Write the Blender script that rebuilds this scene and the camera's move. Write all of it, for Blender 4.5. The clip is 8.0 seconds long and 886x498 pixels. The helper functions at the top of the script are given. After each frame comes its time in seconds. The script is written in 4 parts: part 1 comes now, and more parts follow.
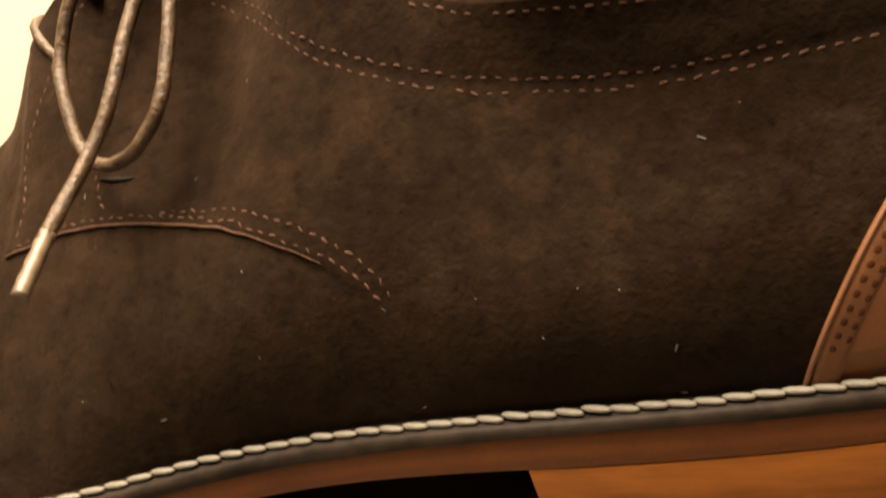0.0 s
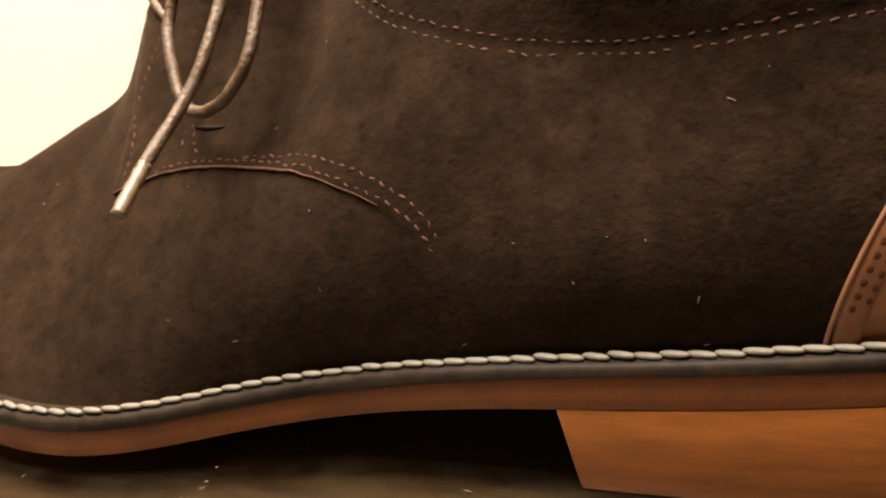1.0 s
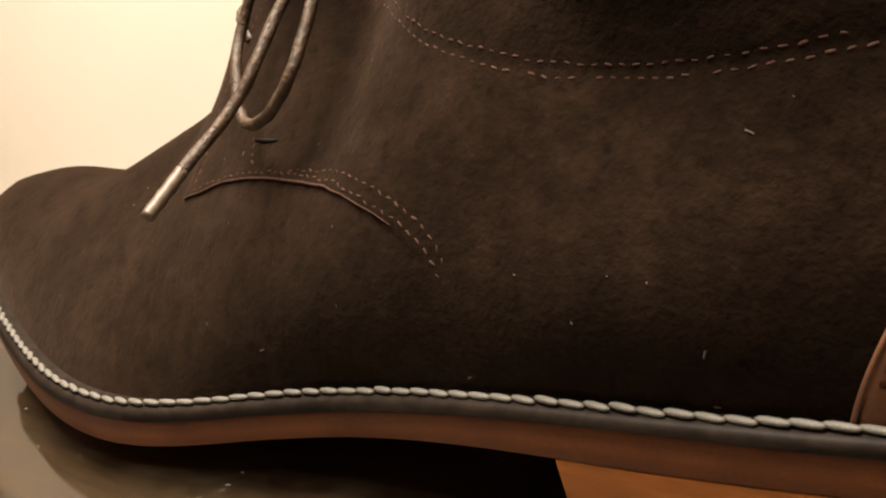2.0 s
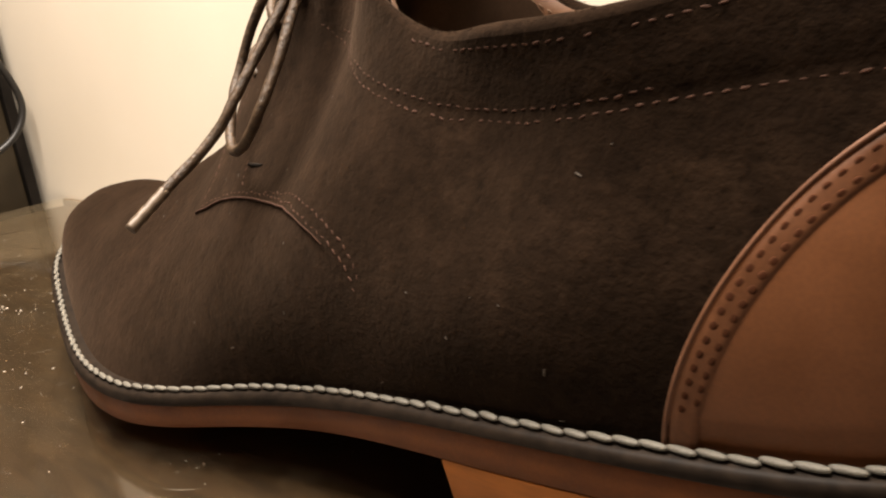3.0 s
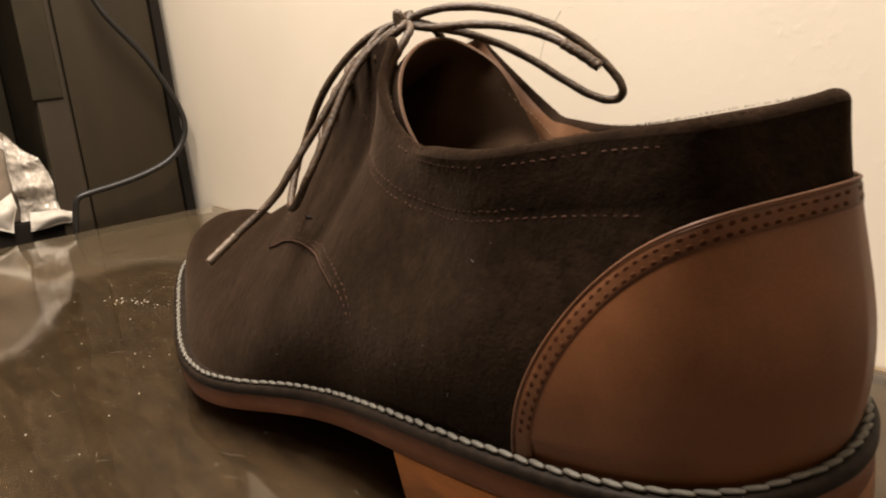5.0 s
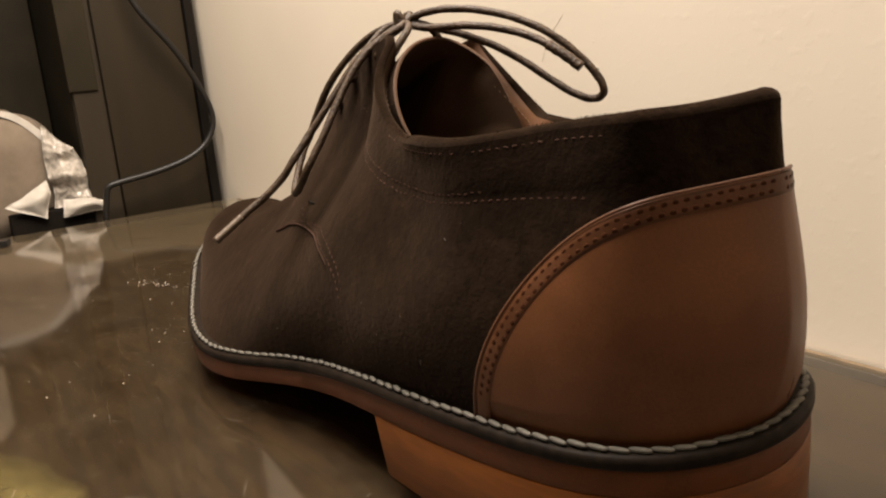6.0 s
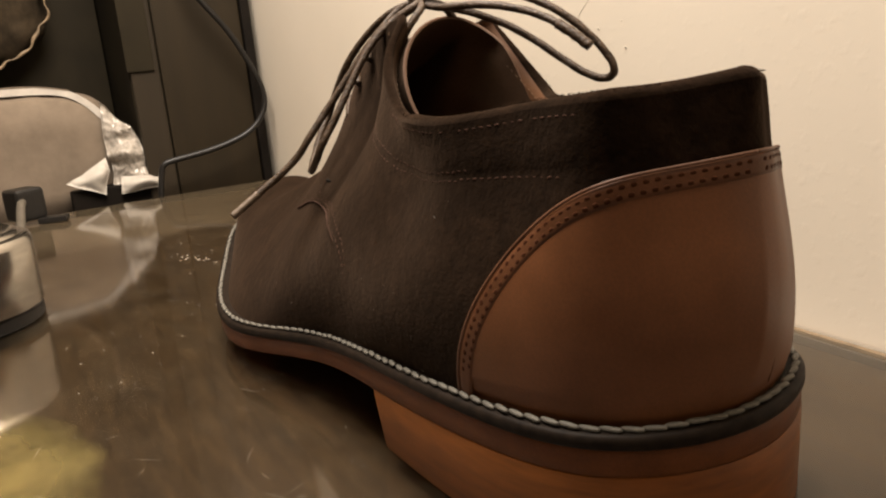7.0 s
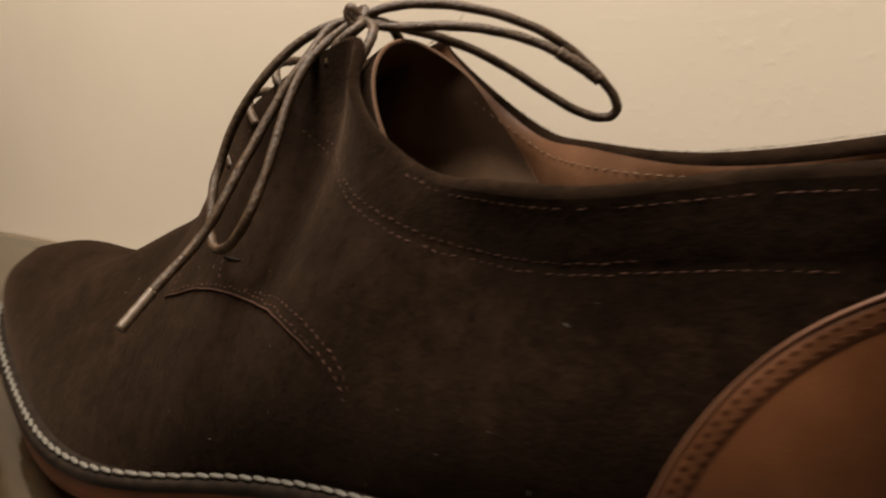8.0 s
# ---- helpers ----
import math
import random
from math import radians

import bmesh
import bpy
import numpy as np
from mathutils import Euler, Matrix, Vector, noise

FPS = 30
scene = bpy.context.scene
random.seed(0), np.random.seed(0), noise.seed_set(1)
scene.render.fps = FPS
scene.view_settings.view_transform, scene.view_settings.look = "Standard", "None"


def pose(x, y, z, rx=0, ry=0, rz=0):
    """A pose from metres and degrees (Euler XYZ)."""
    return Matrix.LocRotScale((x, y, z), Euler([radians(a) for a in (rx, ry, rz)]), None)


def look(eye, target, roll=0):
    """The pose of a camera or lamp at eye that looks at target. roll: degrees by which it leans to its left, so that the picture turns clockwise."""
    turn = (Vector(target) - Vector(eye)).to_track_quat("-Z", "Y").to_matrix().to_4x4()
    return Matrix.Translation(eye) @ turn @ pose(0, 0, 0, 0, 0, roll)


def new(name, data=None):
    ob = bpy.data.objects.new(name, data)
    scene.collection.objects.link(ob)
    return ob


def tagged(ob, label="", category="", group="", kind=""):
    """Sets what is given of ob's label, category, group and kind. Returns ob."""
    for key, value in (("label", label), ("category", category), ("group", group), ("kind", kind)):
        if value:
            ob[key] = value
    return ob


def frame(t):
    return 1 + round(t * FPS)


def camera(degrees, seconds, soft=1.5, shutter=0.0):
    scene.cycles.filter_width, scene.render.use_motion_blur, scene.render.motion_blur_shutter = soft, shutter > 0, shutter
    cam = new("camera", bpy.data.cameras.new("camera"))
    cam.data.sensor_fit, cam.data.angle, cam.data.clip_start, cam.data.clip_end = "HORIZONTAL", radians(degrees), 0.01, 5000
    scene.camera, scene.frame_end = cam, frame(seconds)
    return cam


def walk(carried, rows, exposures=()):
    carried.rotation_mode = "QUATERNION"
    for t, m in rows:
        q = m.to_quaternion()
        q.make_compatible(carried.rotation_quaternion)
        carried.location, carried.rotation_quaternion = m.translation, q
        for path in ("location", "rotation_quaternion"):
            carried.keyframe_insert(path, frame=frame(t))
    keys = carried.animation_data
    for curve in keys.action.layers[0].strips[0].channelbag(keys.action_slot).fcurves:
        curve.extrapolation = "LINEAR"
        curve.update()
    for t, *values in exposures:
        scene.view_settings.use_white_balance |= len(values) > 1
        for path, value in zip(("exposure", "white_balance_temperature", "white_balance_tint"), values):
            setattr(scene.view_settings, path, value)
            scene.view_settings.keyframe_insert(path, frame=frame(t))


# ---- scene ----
cam = camera(56.70, 8.0, soft=2.1, shutter=0.4)
PATH = [
    (0, (0.0179, -0.1172, 0.1088), (-0.4297, 1.6738, -0.6607), -8.25),
    (0.5, (0.0180, -0.1218, 0.0969), (-0.4497, 1.6746, -0.6474), -5.75),
    (1, (0.0312, -0.1294, 0.1028), (-0.6610, 1.5994, -0.6266), -7.60),
    (1.5, (0.0464, -0.1235, 0.0963), (-0.8474, 1.5376, -0.5686), -7.31),
    (2.8, (0.0879, -0.0984, 0.0973), (-1.2370, 1.2978, -0.4460), -8.00),
    (3, (0.1006, -0.0990, 0.0980), (-1.2505, 1.2734, -0.4416), -7.82),
    (3.5, (0.1084, -0.0920, 0.1032), (-1.3340, 1.1952, -0.4093), -7.02),
    (4, (0.1243, -0.0909, 0.1040), (-1.4206, 1.0747, -0.4003), -6.53),
    (4.2, (0.1344, -0.0961, 0.1114), (-1.4311, 1.0477, -0.3793), -6.27),
    (5.5, (0.1853, -0.1013, 0.1194), (-1.4236, 0.9896, -0.3510), -6.14),
    (6, (0.1944, -0.1013, 0.1162), (-1.4433, 0.9503, -0.3443), -5.18),
    (6.5, (0.2096, -0.0936, 0.1156), (-1.4583, 0.9009, -0.3633), -4.85),
    (7, (0.2066, -0.0868, 0.1141), (-1.5069, 0.8214, -0.3750), -5.36),
    (7.5, (0.1757, -0.0965, 0.1278), (-1.3948, 1.0502, -0.3395), -5.21),
    (8, (0.0947, -0.1169, 0.1254), (-1.0653, 1.4239, -0.4041), -3.94),
]
EXPOSURES = [(0.0, 0.95, 7800, 10), (0.5, 1.62, 6900, 10), (1.0, 1.0, 6850, 10), (1.5, 0.56, 6600, 10), (3.0, 0.44, 6400, 10), (4.0, 0.42, 6400, 10),
             (5.5, -0.22, 6400, 10), (6.0, -0.24, 6400, 10), (7.0, -0.20, 6400, 10), (7.5, -0.4, 6450, 10), (8.0, -0.60, 6500, 10)]
walk(cam, [(t, look(eye, target, roll)) for t, eye, target, roll in PATH], EXPOSURES)

# ---- world, lamp ----
world = bpy.data.worlds.new("room_air")
world.use_nodes = True
world.node_tree.nodes["Background"].inputs[0].default_value = (1.0, 0.88, 0.76, 1)
world.node_tree.nodes["Background"].inputs[1].default_value = 0.01
scene.world = world

lamp_data = bpy.data.lights.new("room_lamp", "POINT")
lamp_data.shadow_soft_size = 0.21
lamp_data.energy, lamp_data.color = 70.0, (1.0, 0.88, 0.76)
lamp = new("room_lamp", lamp_data)
lamp.matrix_world = look((-0.10, -0.040, 0.74), (-0.09, 0.035, 0.0))
tagged(lamp, "warm room lamp shining down on the table", "lamp")

# ---- materials ----


def mat(name, rough=0.6, metal=0.0, spec=0.4):
    m = bpy.data.materials.new(name)
    m.use_nodes = True
    nt = m.node_tree
    b = nt.nodes["Principled BSDF"]
    b.inputs["Roughness"].default_value = rough
    b.inputs["Metallic"].default_value = metal
    b.inputs["Specular IOR Level"].default_value = spec
    return m, nt, b


def noise_node(nt, scale, detail=4.0, rough=0.55, stretch=None):
    tc = nt.nodes.new("ShaderNodeTexCoord")
    mp = nt.nodes.new("ShaderNodeMapping")
    if stretch:
        mp.inputs["Scale"].default_value = stretch
    n = nt.nodes.new("ShaderNodeTexNoise")
    n.inputs["Scale"].default_value = scale
    n.inputs["Detail"].default_value = detail
    n.inputs["Roughness"].default_value = rough
    nt.links.new(tc.outputs["Object"], mp.inputs[0])
    nt.links.new(mp.outputs[0], n.inputs["Vector"])
    return n


def ramp(nt, fac, stops):
    r = nt.nodes.new("ShaderNodeValToRGB")
    e = r.color_ramp.elements
    e[0].position, e[0].color = stops[0][0], (*stops[0][1], 1)
    e[1].position, e[1].color = stops[-1][0], (*stops[-1][1], 1)
    for p, c in stops[1:-1]:
        k = e.new(p)
        k.color = (*c, 1)
    nt.links.new(fac, r.inputs[0])
    return r.outputs[0]


def blend(nt, a, b, fac, mode="MIX"):
    m = nt.nodes.new("ShaderNodeMix")
    m.data_type, m.blend_type = "RGBA", mode
    for sock, v in ((m.inputs[0], fac), (m.inputs[6], a), (m.inputs[7], b)):
        if isinstance(v, (int, float)):
            sock.default_value = v
        elif isinstance(v, tuple):
            sock.default_value = (*v, 1)
        else:
            nt.links.new(v, sock)
    return m.outputs[2]


def bump(nt, b, height, strength, dist):
    n = nt.nodes.new("ShaderNodeBump")
    n.inputs["Strength"].default_value = strength
    n.inputs["Distance"].default_value = dist
    nt.links.new(height, n.inputs["Height"])
    nt.links.new(n.outputs[0], b.inputs["Normal"])
    return n


def make_suede():
    m, nt, b = mat("brown_suede", 1.0, 0, 0.02)
    big = noise_node(nt, 42, 5, 0.6)
    fine = noise_node(nt, 900, 3, 0.6)
    mid = noise_node(nt, 190, 4, 0.65)
    base = ramp(nt, big.outputs[0], [(0.3, (0.0085, 0.0049, 0.0029)), (0.55, (0.0130, 0.0075, 0.0045)), (0.75, (0.0172, 0.0100, 0.0061))])
    grain = ramp(nt, fine.outputs[0], [(0.3, (0.84, 0.84, 0.84)), (0.7, (1.16, 1.16, 1.16))])
    patch = ramp(nt, mid.outputs[0], [(0.3, (0.62, 0.62, 0.62)), (0.72, (1.34, 1.33, 1.30))])
    c = blend(nt, base, grain, 0.8, "MULTIPLY")
    pits = noise_node(nt, 360, 3, 0.6)
    pit = ramp(nt, pits.outputs[0], [(0.30, (0.55, 0.55, 0.55)), (0.42, (1.0, 1.0, 1.0)), (0.60, (1.0, 1.0, 1.0)), (0.72, (1.28, 1.26, 1.23))])
    c = blend(nt, c, pit, 0.9, "MULTIPLY")
    nap = noise_node(nt, 75, 3, 0.5, (0.7, 1.0, 1.6))
    brushed = ramp(nt, nap.outputs[0], [(0.42, (0.86, 0.86, 0.86)), (0.62, (1.0, 1.0, 1.0)), (0.74, (1.3, 1.29, 1.27))])
    c = blend(nt, c, patch, 1.0, "MULTIPLY")
    c = blend(nt, c, brushed, 1.0, "MULTIPLY")
    nt.links.new(c, b.inputs["Base Color"])
    b.inputs["Sheen Weight"].default_value = 0.085
    b.inputs["Sheen Roughness"].default_value = 0.45
    b.inputs["Sheen Tint"].default_value = (0.75, 0.51, 0.35, 1)
    h = blend(nt, blend(nt, fine.outputs[0], pits.outputs[0], 0.6), mid.outputs[0], 0.35)
    bump(nt, b, h, 0.75, 0.0009)
    return m


def make_leather(name, dark, light, rough, scale=60, spec=0.45):
    m, nt, b = mat(name, rough, 0, spec)
    big = noise_node(nt, scale, 4, 0.55)
    pores = noise_node(nt, 1400, 2, 0.5)
    c = ramp(nt, big.outputs[0], [(0.32, dark), (0.7, light)])
    p = ramp(nt, pores.outputs[0], [(0.35, (0.86, 0.86, 0.86)), (0.65, (1.06, 1.06, 1.06))])
    nt.links.new(blend(nt, c, p, 0.7, "MULTIPLY"), b.inputs["Base Color"])
    r = ramp(nt, big.outputs[0], [(0.3, (rough - 0.08,) * 3), (0.7, (rough + 0.1,) * 3)])
    nt.links.new(r, b.inputs["Roughness"])
    bump(nt, b, pores.outputs[0], 0.12, 0.0002)
    return m


def make_plain(name, colour, rough, metal=0.0, scale=200, vary=0.25, spec=0.4, bumpy=0.0, stretch=None):
    m, nt, b = mat(name, rough, metal, spec)
    n = noise_node(nt, scale, 4, 0.6, stretch)
    lo = tuple(c * (1 - vary) for c in colour)
    hi = tuple(min(1.0, c * (1 + vary)) for c in colour)
    nt.links.new(ramp(nt, n.outputs[0], [(0.3, lo), (0.7, hi)]), b.inputs["Base Color"])
    if bumpy:
        bump(nt, b, n.outputs[0], bumpy, 0.0006)
    return m


def make_table_wood():
    m, nt, b = mat("dark_table_wood", 0.42, 0, 0.35)
    grain = noise_node(nt, 22, 6, 0.65, (1.2, 9.0, 6.0))
    fibre = noise_node(nt, 60, 3, 0.5, (0.8, 8.0, 6.0))
    big = noise_node(nt, 6, 3, 0.5)
    c = ramp(nt, grain.outputs[0], [(0.28, (0.0155, 0.0086, 0.0032)), (0.5, (0.0250, 0.0140, 0.0053)), (0.72, (0.0390, 0.0224, 0.0088))])
    f = ramp(nt, fibre.outputs[0], [(0.3, (0.75, 0.75, 0.75)), (0.7, (1.2, 1.2, 1.2))])
    g = ramp(nt, big.outputs[0], [(0.3, (0.8, 0.8, 0.8)), (0.7, (1.15, 1.15, 1.15))])
    c = blend(nt, c, f, 0.8, "MULTIPLY")
    nt.links.new(blend(nt, c, g, 1.0, "MULTIPLY"), b.inputs["Base Color"])
    bump(nt, b, grain.outputs[0], 0.2, 0.0005)
    return m


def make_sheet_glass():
    m = bpy.data.materials.new("sheet_glass")
    m.use_nodes = True
    nt = m.node_tree
    nt.nodes.clear()
    out = nt.nodes.new("ShaderNodeOutputMaterial")
    mix = nt.nodes.new("ShaderNodeMixShader")
    clear = nt.nodes.new("ShaderNodeBsdfTransparent")
    clear.inputs[0].default_value = (0.96, 0.94, 0.88, 1)
    gloss = nt.nodes.new("ShaderNodeBsdfGlossy")
    gloss.inputs["Color"].default_value = (1, 1, 1, 1)
    fres = nt.nodes.new("ShaderNodeFresnel")
    fres.inputs[0].default_value = 1.54
    film = noise_node(nt, 30, 5, 0.65)
    r = ramp(nt, film.outputs[0], [(0.35, (0.045,) * 3), (0.7, (0.11,) * 3)])
    nt.links.new(r, gloss.inputs["Roughness"])
    dust = nt.nodes.new("ShaderNodeBsdfDiffuse")
    dust.inputs[0].default_value = (0.42, 0.32, 0.195, 1)
    smear = noise_node(nt, 24, 6, 0.7, (1.0, 1.6, 1.0))
    amount = ramp(nt, smear.outputs[0], [(0.44, (0.004,) * 3), (0.62, (0.022,) * 3), (0.76, (0.060,) * 3)])
    # a paler stretch with a wavy edge towards the table's end
    tc = nt.nodes.new("ShaderNodeTexCoord")
    sep = nt.nodes.new("ShaderNodeSeparateXYZ")
    nt.links.new(tc.outputs["Object"], sep.inputs[0])
    wavy = noise_node(nt, 9, 4, 0.6)
    edge = nt.nodes.new("ShaderNodeMath")
    edge.operation = "MULTIPLY_ADD"
    edge.inputs[1].default_value, edge.inputs[2].default_value = 0.14, -0.07
    nt.links.new(wavy.outputs[0], edge.inputs[0])
    across = nt.nodes.new("ShaderNodeMath")
    across.operation = "MULTIPLY_ADD"
    across.inputs[1].default_value = 0.28
    nt.links.new(sep.outputs["Y"], across.inputs[0])
    across.inputs[2].default_value = 0.40
    where = nt.nodes.new("ShaderNodeMath")
    where.operation = "SUBTRACT"
    nt.links.new(sep.outputs["X"], where.inputs[0])
    nt.links.new(edge.outputs[0], where.inputs[1])
    shifted = nt.nodes.new("ShaderNodeMath")
    shifted.operation = "SUBTRACT"
    nt.links.new(where.outputs[0], shifted.inputs[0])
    nt.links.new(across.outputs[0], shifted.inputs[1])
    far = nt.nodes.new("ShaderNodeMapRange")
    far.interpolation_type = "SMOOTHSTEP"
    for k, v in enumerate((-0.765, -0.815, 0.0, 0.075)):
        far.inputs[1 + k].default_value = v
    nt.links.new(shifted.outputs[0], far.inputs[0])
    amount = blend(nt, amount, far.outputs[0], 1.0, "ADD")
    mix2 = nt.nodes.new("ShaderNodeMixShader")
    nt.links.new(fres.outputs[0], mix.inputs[0])
    nt.links.new(clear.outputs[0], mix.inputs[1])
    nt.links.new(gloss.outputs[0], mix.inputs[2])
    nt.links.new(amount, mix2.inputs[0])
    nt.links.new(mix.outputs[0], mix2.inputs[1])
    nt.links.new(dust.outputs[0], mix2.inputs[2])
    nt.links.new(mix2.outputs[0], out.inputs[0])
    return m


def make_yellow_patch():
    """Yellow patch, fading softly and unevenly towards its rim."""
    m, nt, b = mat("yellow_patch", 0.75, 0, 0.2)
    n = noise_node(nt, 40, 4, 0.6)
    nt.links.new(ramp(nt, n.outputs[0], [(0.3, (0.070, 0.052, 0.018)), (0.7, (0.190, 0.150, 0.055))]), b.inputs["Base Color"])
    tc = nt.nodes.new("ShaderNodeTexCoord")
    mp = nt.nodes.new("ShaderNodeMapping")
    mp.inputs["Location"].default_value = (0.062 / 0.085, 0.128 / 0.062, 0)
    mp.inputs["Scale"].default_value = (1 / 0.085, 1 / 0.062, 0)
    g = nt.nodes.new("ShaderNodeTexGradient")
    g.gradient_type = "SPHERICAL"
    nt.links.new(tc.outputs["Object"], mp.inputs[0])
    nt.links.new(mp.outputs[0], g.inputs[0])
    worn = blend(nt, g.outputs["Color"], n.outputs[0], 0.18)
    nt.links.new(ramp(nt, worn, [(0.20, (0, 0, 0)), (0.42, (0.85, 0.85, 0.85))]), b.inputs["Alpha"])
    return m


def make_clear():
    m = bpy.data.materials.new("clear_glass_underside")
    m.use_nodes = True
    nt = m.node_tree
    nt.nodes.clear()
    out = nt.nodes.new("ShaderNodeOutputMaterial")
    clear = nt.nodes.new("ShaderNodeBsdfTransparent")
    clear.inputs[0].default_value = (0.97, 0.96, 0.92, 1)
    nt.links.new(clear.outputs[0], out.inputs[0])
    return m


def make_plaster():
    m, nt, b = mat("cream_wall_paint", 0.75, 0, 0.25)
    big = noise_node(nt, 5, 4, 0.5)
    pimple = noise_node(nt, 210, 2, 0.5)
    roll = noise_node(nt, 420, 3, 0.6)
    c = ramp(nt, big.outputs[0], [(0.3, (0.72, 0.635, 0.510)), (0.7, (0.79, 0.700, 0.572))])
    nt.links.new(c, b.inputs["Base Color"])
    h = ramp(nt, pimple.outputs[0], [(0.56, (0, 0, 0)), (0.74, (1, 1, 1))])
    bump(nt, b, blend(nt, h, roll.outputs[0], 0.18), 0.07, 0.0006)
    return m


SUEDE = make_suede()
COUNTER = make_leather("tan_counter_leather", (0.102, 0.0365, 0.0120), (0.165, 0.0600, 0.0190), 0.46, 34, 0.38)
COUNTER_BAND = make_leather("burnished_counter_band", (0.074, 0.0270, 0.0095), (0.120, 0.0445, 0.0155), 0.5, 70, 0.3)
COUNTER_EDGE = make_leather("counter_edge_leather", (0.090, 0.036, 0.016), (0.140, 0.058, 0.026), 0.5)
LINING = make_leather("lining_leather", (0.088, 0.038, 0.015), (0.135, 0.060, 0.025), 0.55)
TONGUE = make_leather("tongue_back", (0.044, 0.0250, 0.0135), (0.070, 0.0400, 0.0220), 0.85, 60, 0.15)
WELT = make_plain("black_welt", (0.0135, 0.0090, 0.0060), 0.55, 0, 300, 0.45, 0.09, 0.15)
SOLE = make_leather("red_brown_sole_edge", (0.092, 0.0285, 0.0068), (0.138, 0.044, 0.0105), 0.5, 90, 0.2)
HEEL = make_plain("stacked_heel", (0.150, 0.0465, 0.0062), 0.42, 0, 26, 0.28, 0.28, 0.12, (2.0, 2.0, 14.0))
THREAD = make_plain("waxed_thread", (0.118, 0.108, 0.088), 0.6, 0, 1500, 0.2, 0.4, 0.5)
SEAM = make_plain("copper_thread", (0.062, 0.030, 0.0195), 0.75, 0, 1200, 0.5, 0.12)
DARK_SEAM = make_plain("dark_hole", (0.046, 0.0165, 0.0075), 0.9, 0, 800, 0.2, 0.05)
LINING_THREAD = make_plain("lining_thread", (0.15, 0.092, 0.050), 0.6, 0, 900, 0.3)
LACE = make_plain("waxed_lace", (0.052, 0.030, 0.0145), 0.52, 0, 700, 0.6, 0.4, 0.9)
TIP = make_plain("lace_tip", (0.105, 0.072, 0.045), 0.5, 0.1, 600, 0.2, 0.6)
WALL = make_plaster()
# tone of the unseen walls, set by how much fill they bounce
TAN_WALL = make_plain("unseen_wall_tan", (0.52, 0.44, 0.34), 0.8, 0, 6, 0.1, 0.2)
CLEAR = make_clear()
TONGUE_EDGE = make_leather("tongue_cut_edge", (0.075, 0.036, 0.016), (0.115, 0.056, 0.027), 0.7)
WOOD = make_table_wood()
GLASS = make_sheet_glass()
CABINET = make_plain("dark_cabinet_laminate", (0.0180, 0.0122, 0.0056), 0.55, 0, 14, 0.18, 0.18, 0.05, (3.0, 3.0, 0.4))
CABINET_LIGHT = make_plain("worn_cabinet_board", (0.0225, 0.0160, 0.0090), 0.6, 0, 12, 0.18, 0.18, 0.05, (3.0, 3.0, 0.5))
OLIVE_BOARD = make_plain("olive_brown_board", (0.0150, 0.0112, 0.0054), 0.7, 0, 16, 0.3, 0.12)
CAP_CLOTH = make_plain("cap_cloth", (0.030, 0.0215, 0.0125), 0.9, 0, 45, 0.6, 0.1, 0.5)
# near-black: the shade of gaps and hollows is in the colour
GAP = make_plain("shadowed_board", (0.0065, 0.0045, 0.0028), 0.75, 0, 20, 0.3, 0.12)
CABLE = make_plain("black_cable", (0.011, 0.0095, 0.008), 0.4, 0, 400, 0.3, 0.35)
CLOTH = make_plain("grey_beige_fabric", (0.160, 0.124, 0.090), 0.85, 0, 60, 0.12, 0.2, 0.4)
WRAP = make_plain("white_wrapping", (0.44, 0.40, 0.345), 0.55, 0, 90, 0.12, 0.4, 0.3)
PLASTIC = make_plain("crinkled_plastic", (0.36, 0.32, 0.27), 0.22, 0, 220, 0.35, 0.7, 1.0)
CHROME = make_plain("brushed_steel", (0.62, 0.58, 0.52), 0.20, 1.0, 60, 0.12, 0.5, 0.0, (1, 1, 8))
YELLOW = make_yellow_patch()
SPECK = make_plain("dust_specks", (0.34, 0.29, 0.23), 0.6, 0, 900, 0.3)
RAW_EDGE = make_plain("raw_suede_edge", (0.048, 0.025, 0.017), 0.95, 0, 900, 0.4, 0.1, 0.6)
LINT = make_plain("lint", (0.060, 0.046, 0.034), 0.8, 0, 900, 0.3)
SCRATCH = make_plain("scratch_white", (0.19, 0.16, 0.12), 0.5, 0, 900, 0.3)
GREY_SCUFF = make_plain("grey_scuff", (0.46, 0.40, 0.32), 0.7, 0, 500, 0.3)
DARK_SCUFF = make_plain("dark_scuff", (0.030, 0.019, 0.012), 0.7, 0, 300, 0.4, 0.1)
FLOOR = make_plain("floor_tile", (0.22, 0.17, 0.12), 0.4, 0, 12, 0.2)
BROWN_RIM = make_plain("tan_rim", (0.17, 0.12, 0.070), 0.5, 0, 120, 0.3)

# ---- mesh helpers ----


def mesh_from(name, verts, faces, material, smooth=True):
    me = bpy.data.meshes.new(name)
    me.from_pydata([tuple(map(float, v)) for v in verts], [], faces)
    me.update()
    if smooth:
        me.polygons.foreach_set("use_smooth", [True] * len(me.polygons))
    me.materials.append(material)
    return me


def weld(me):
    """Join the two halves of a mesh where they meet."""
    bm = bmesh.new()
    bm.from_mesh(me)
    bmesh.ops.remove_doubles(bm, verts=bm.verts[:], dist=0.00002)
    bm.to_mesh(me)
    bm.free()
    return me


def part_mesh(name, me, parent=None, label=""):
    ob = new(name, me)
    if parent is not None:
        ob.parent = parent
    if label:
        ob["label"] = label
    return ob


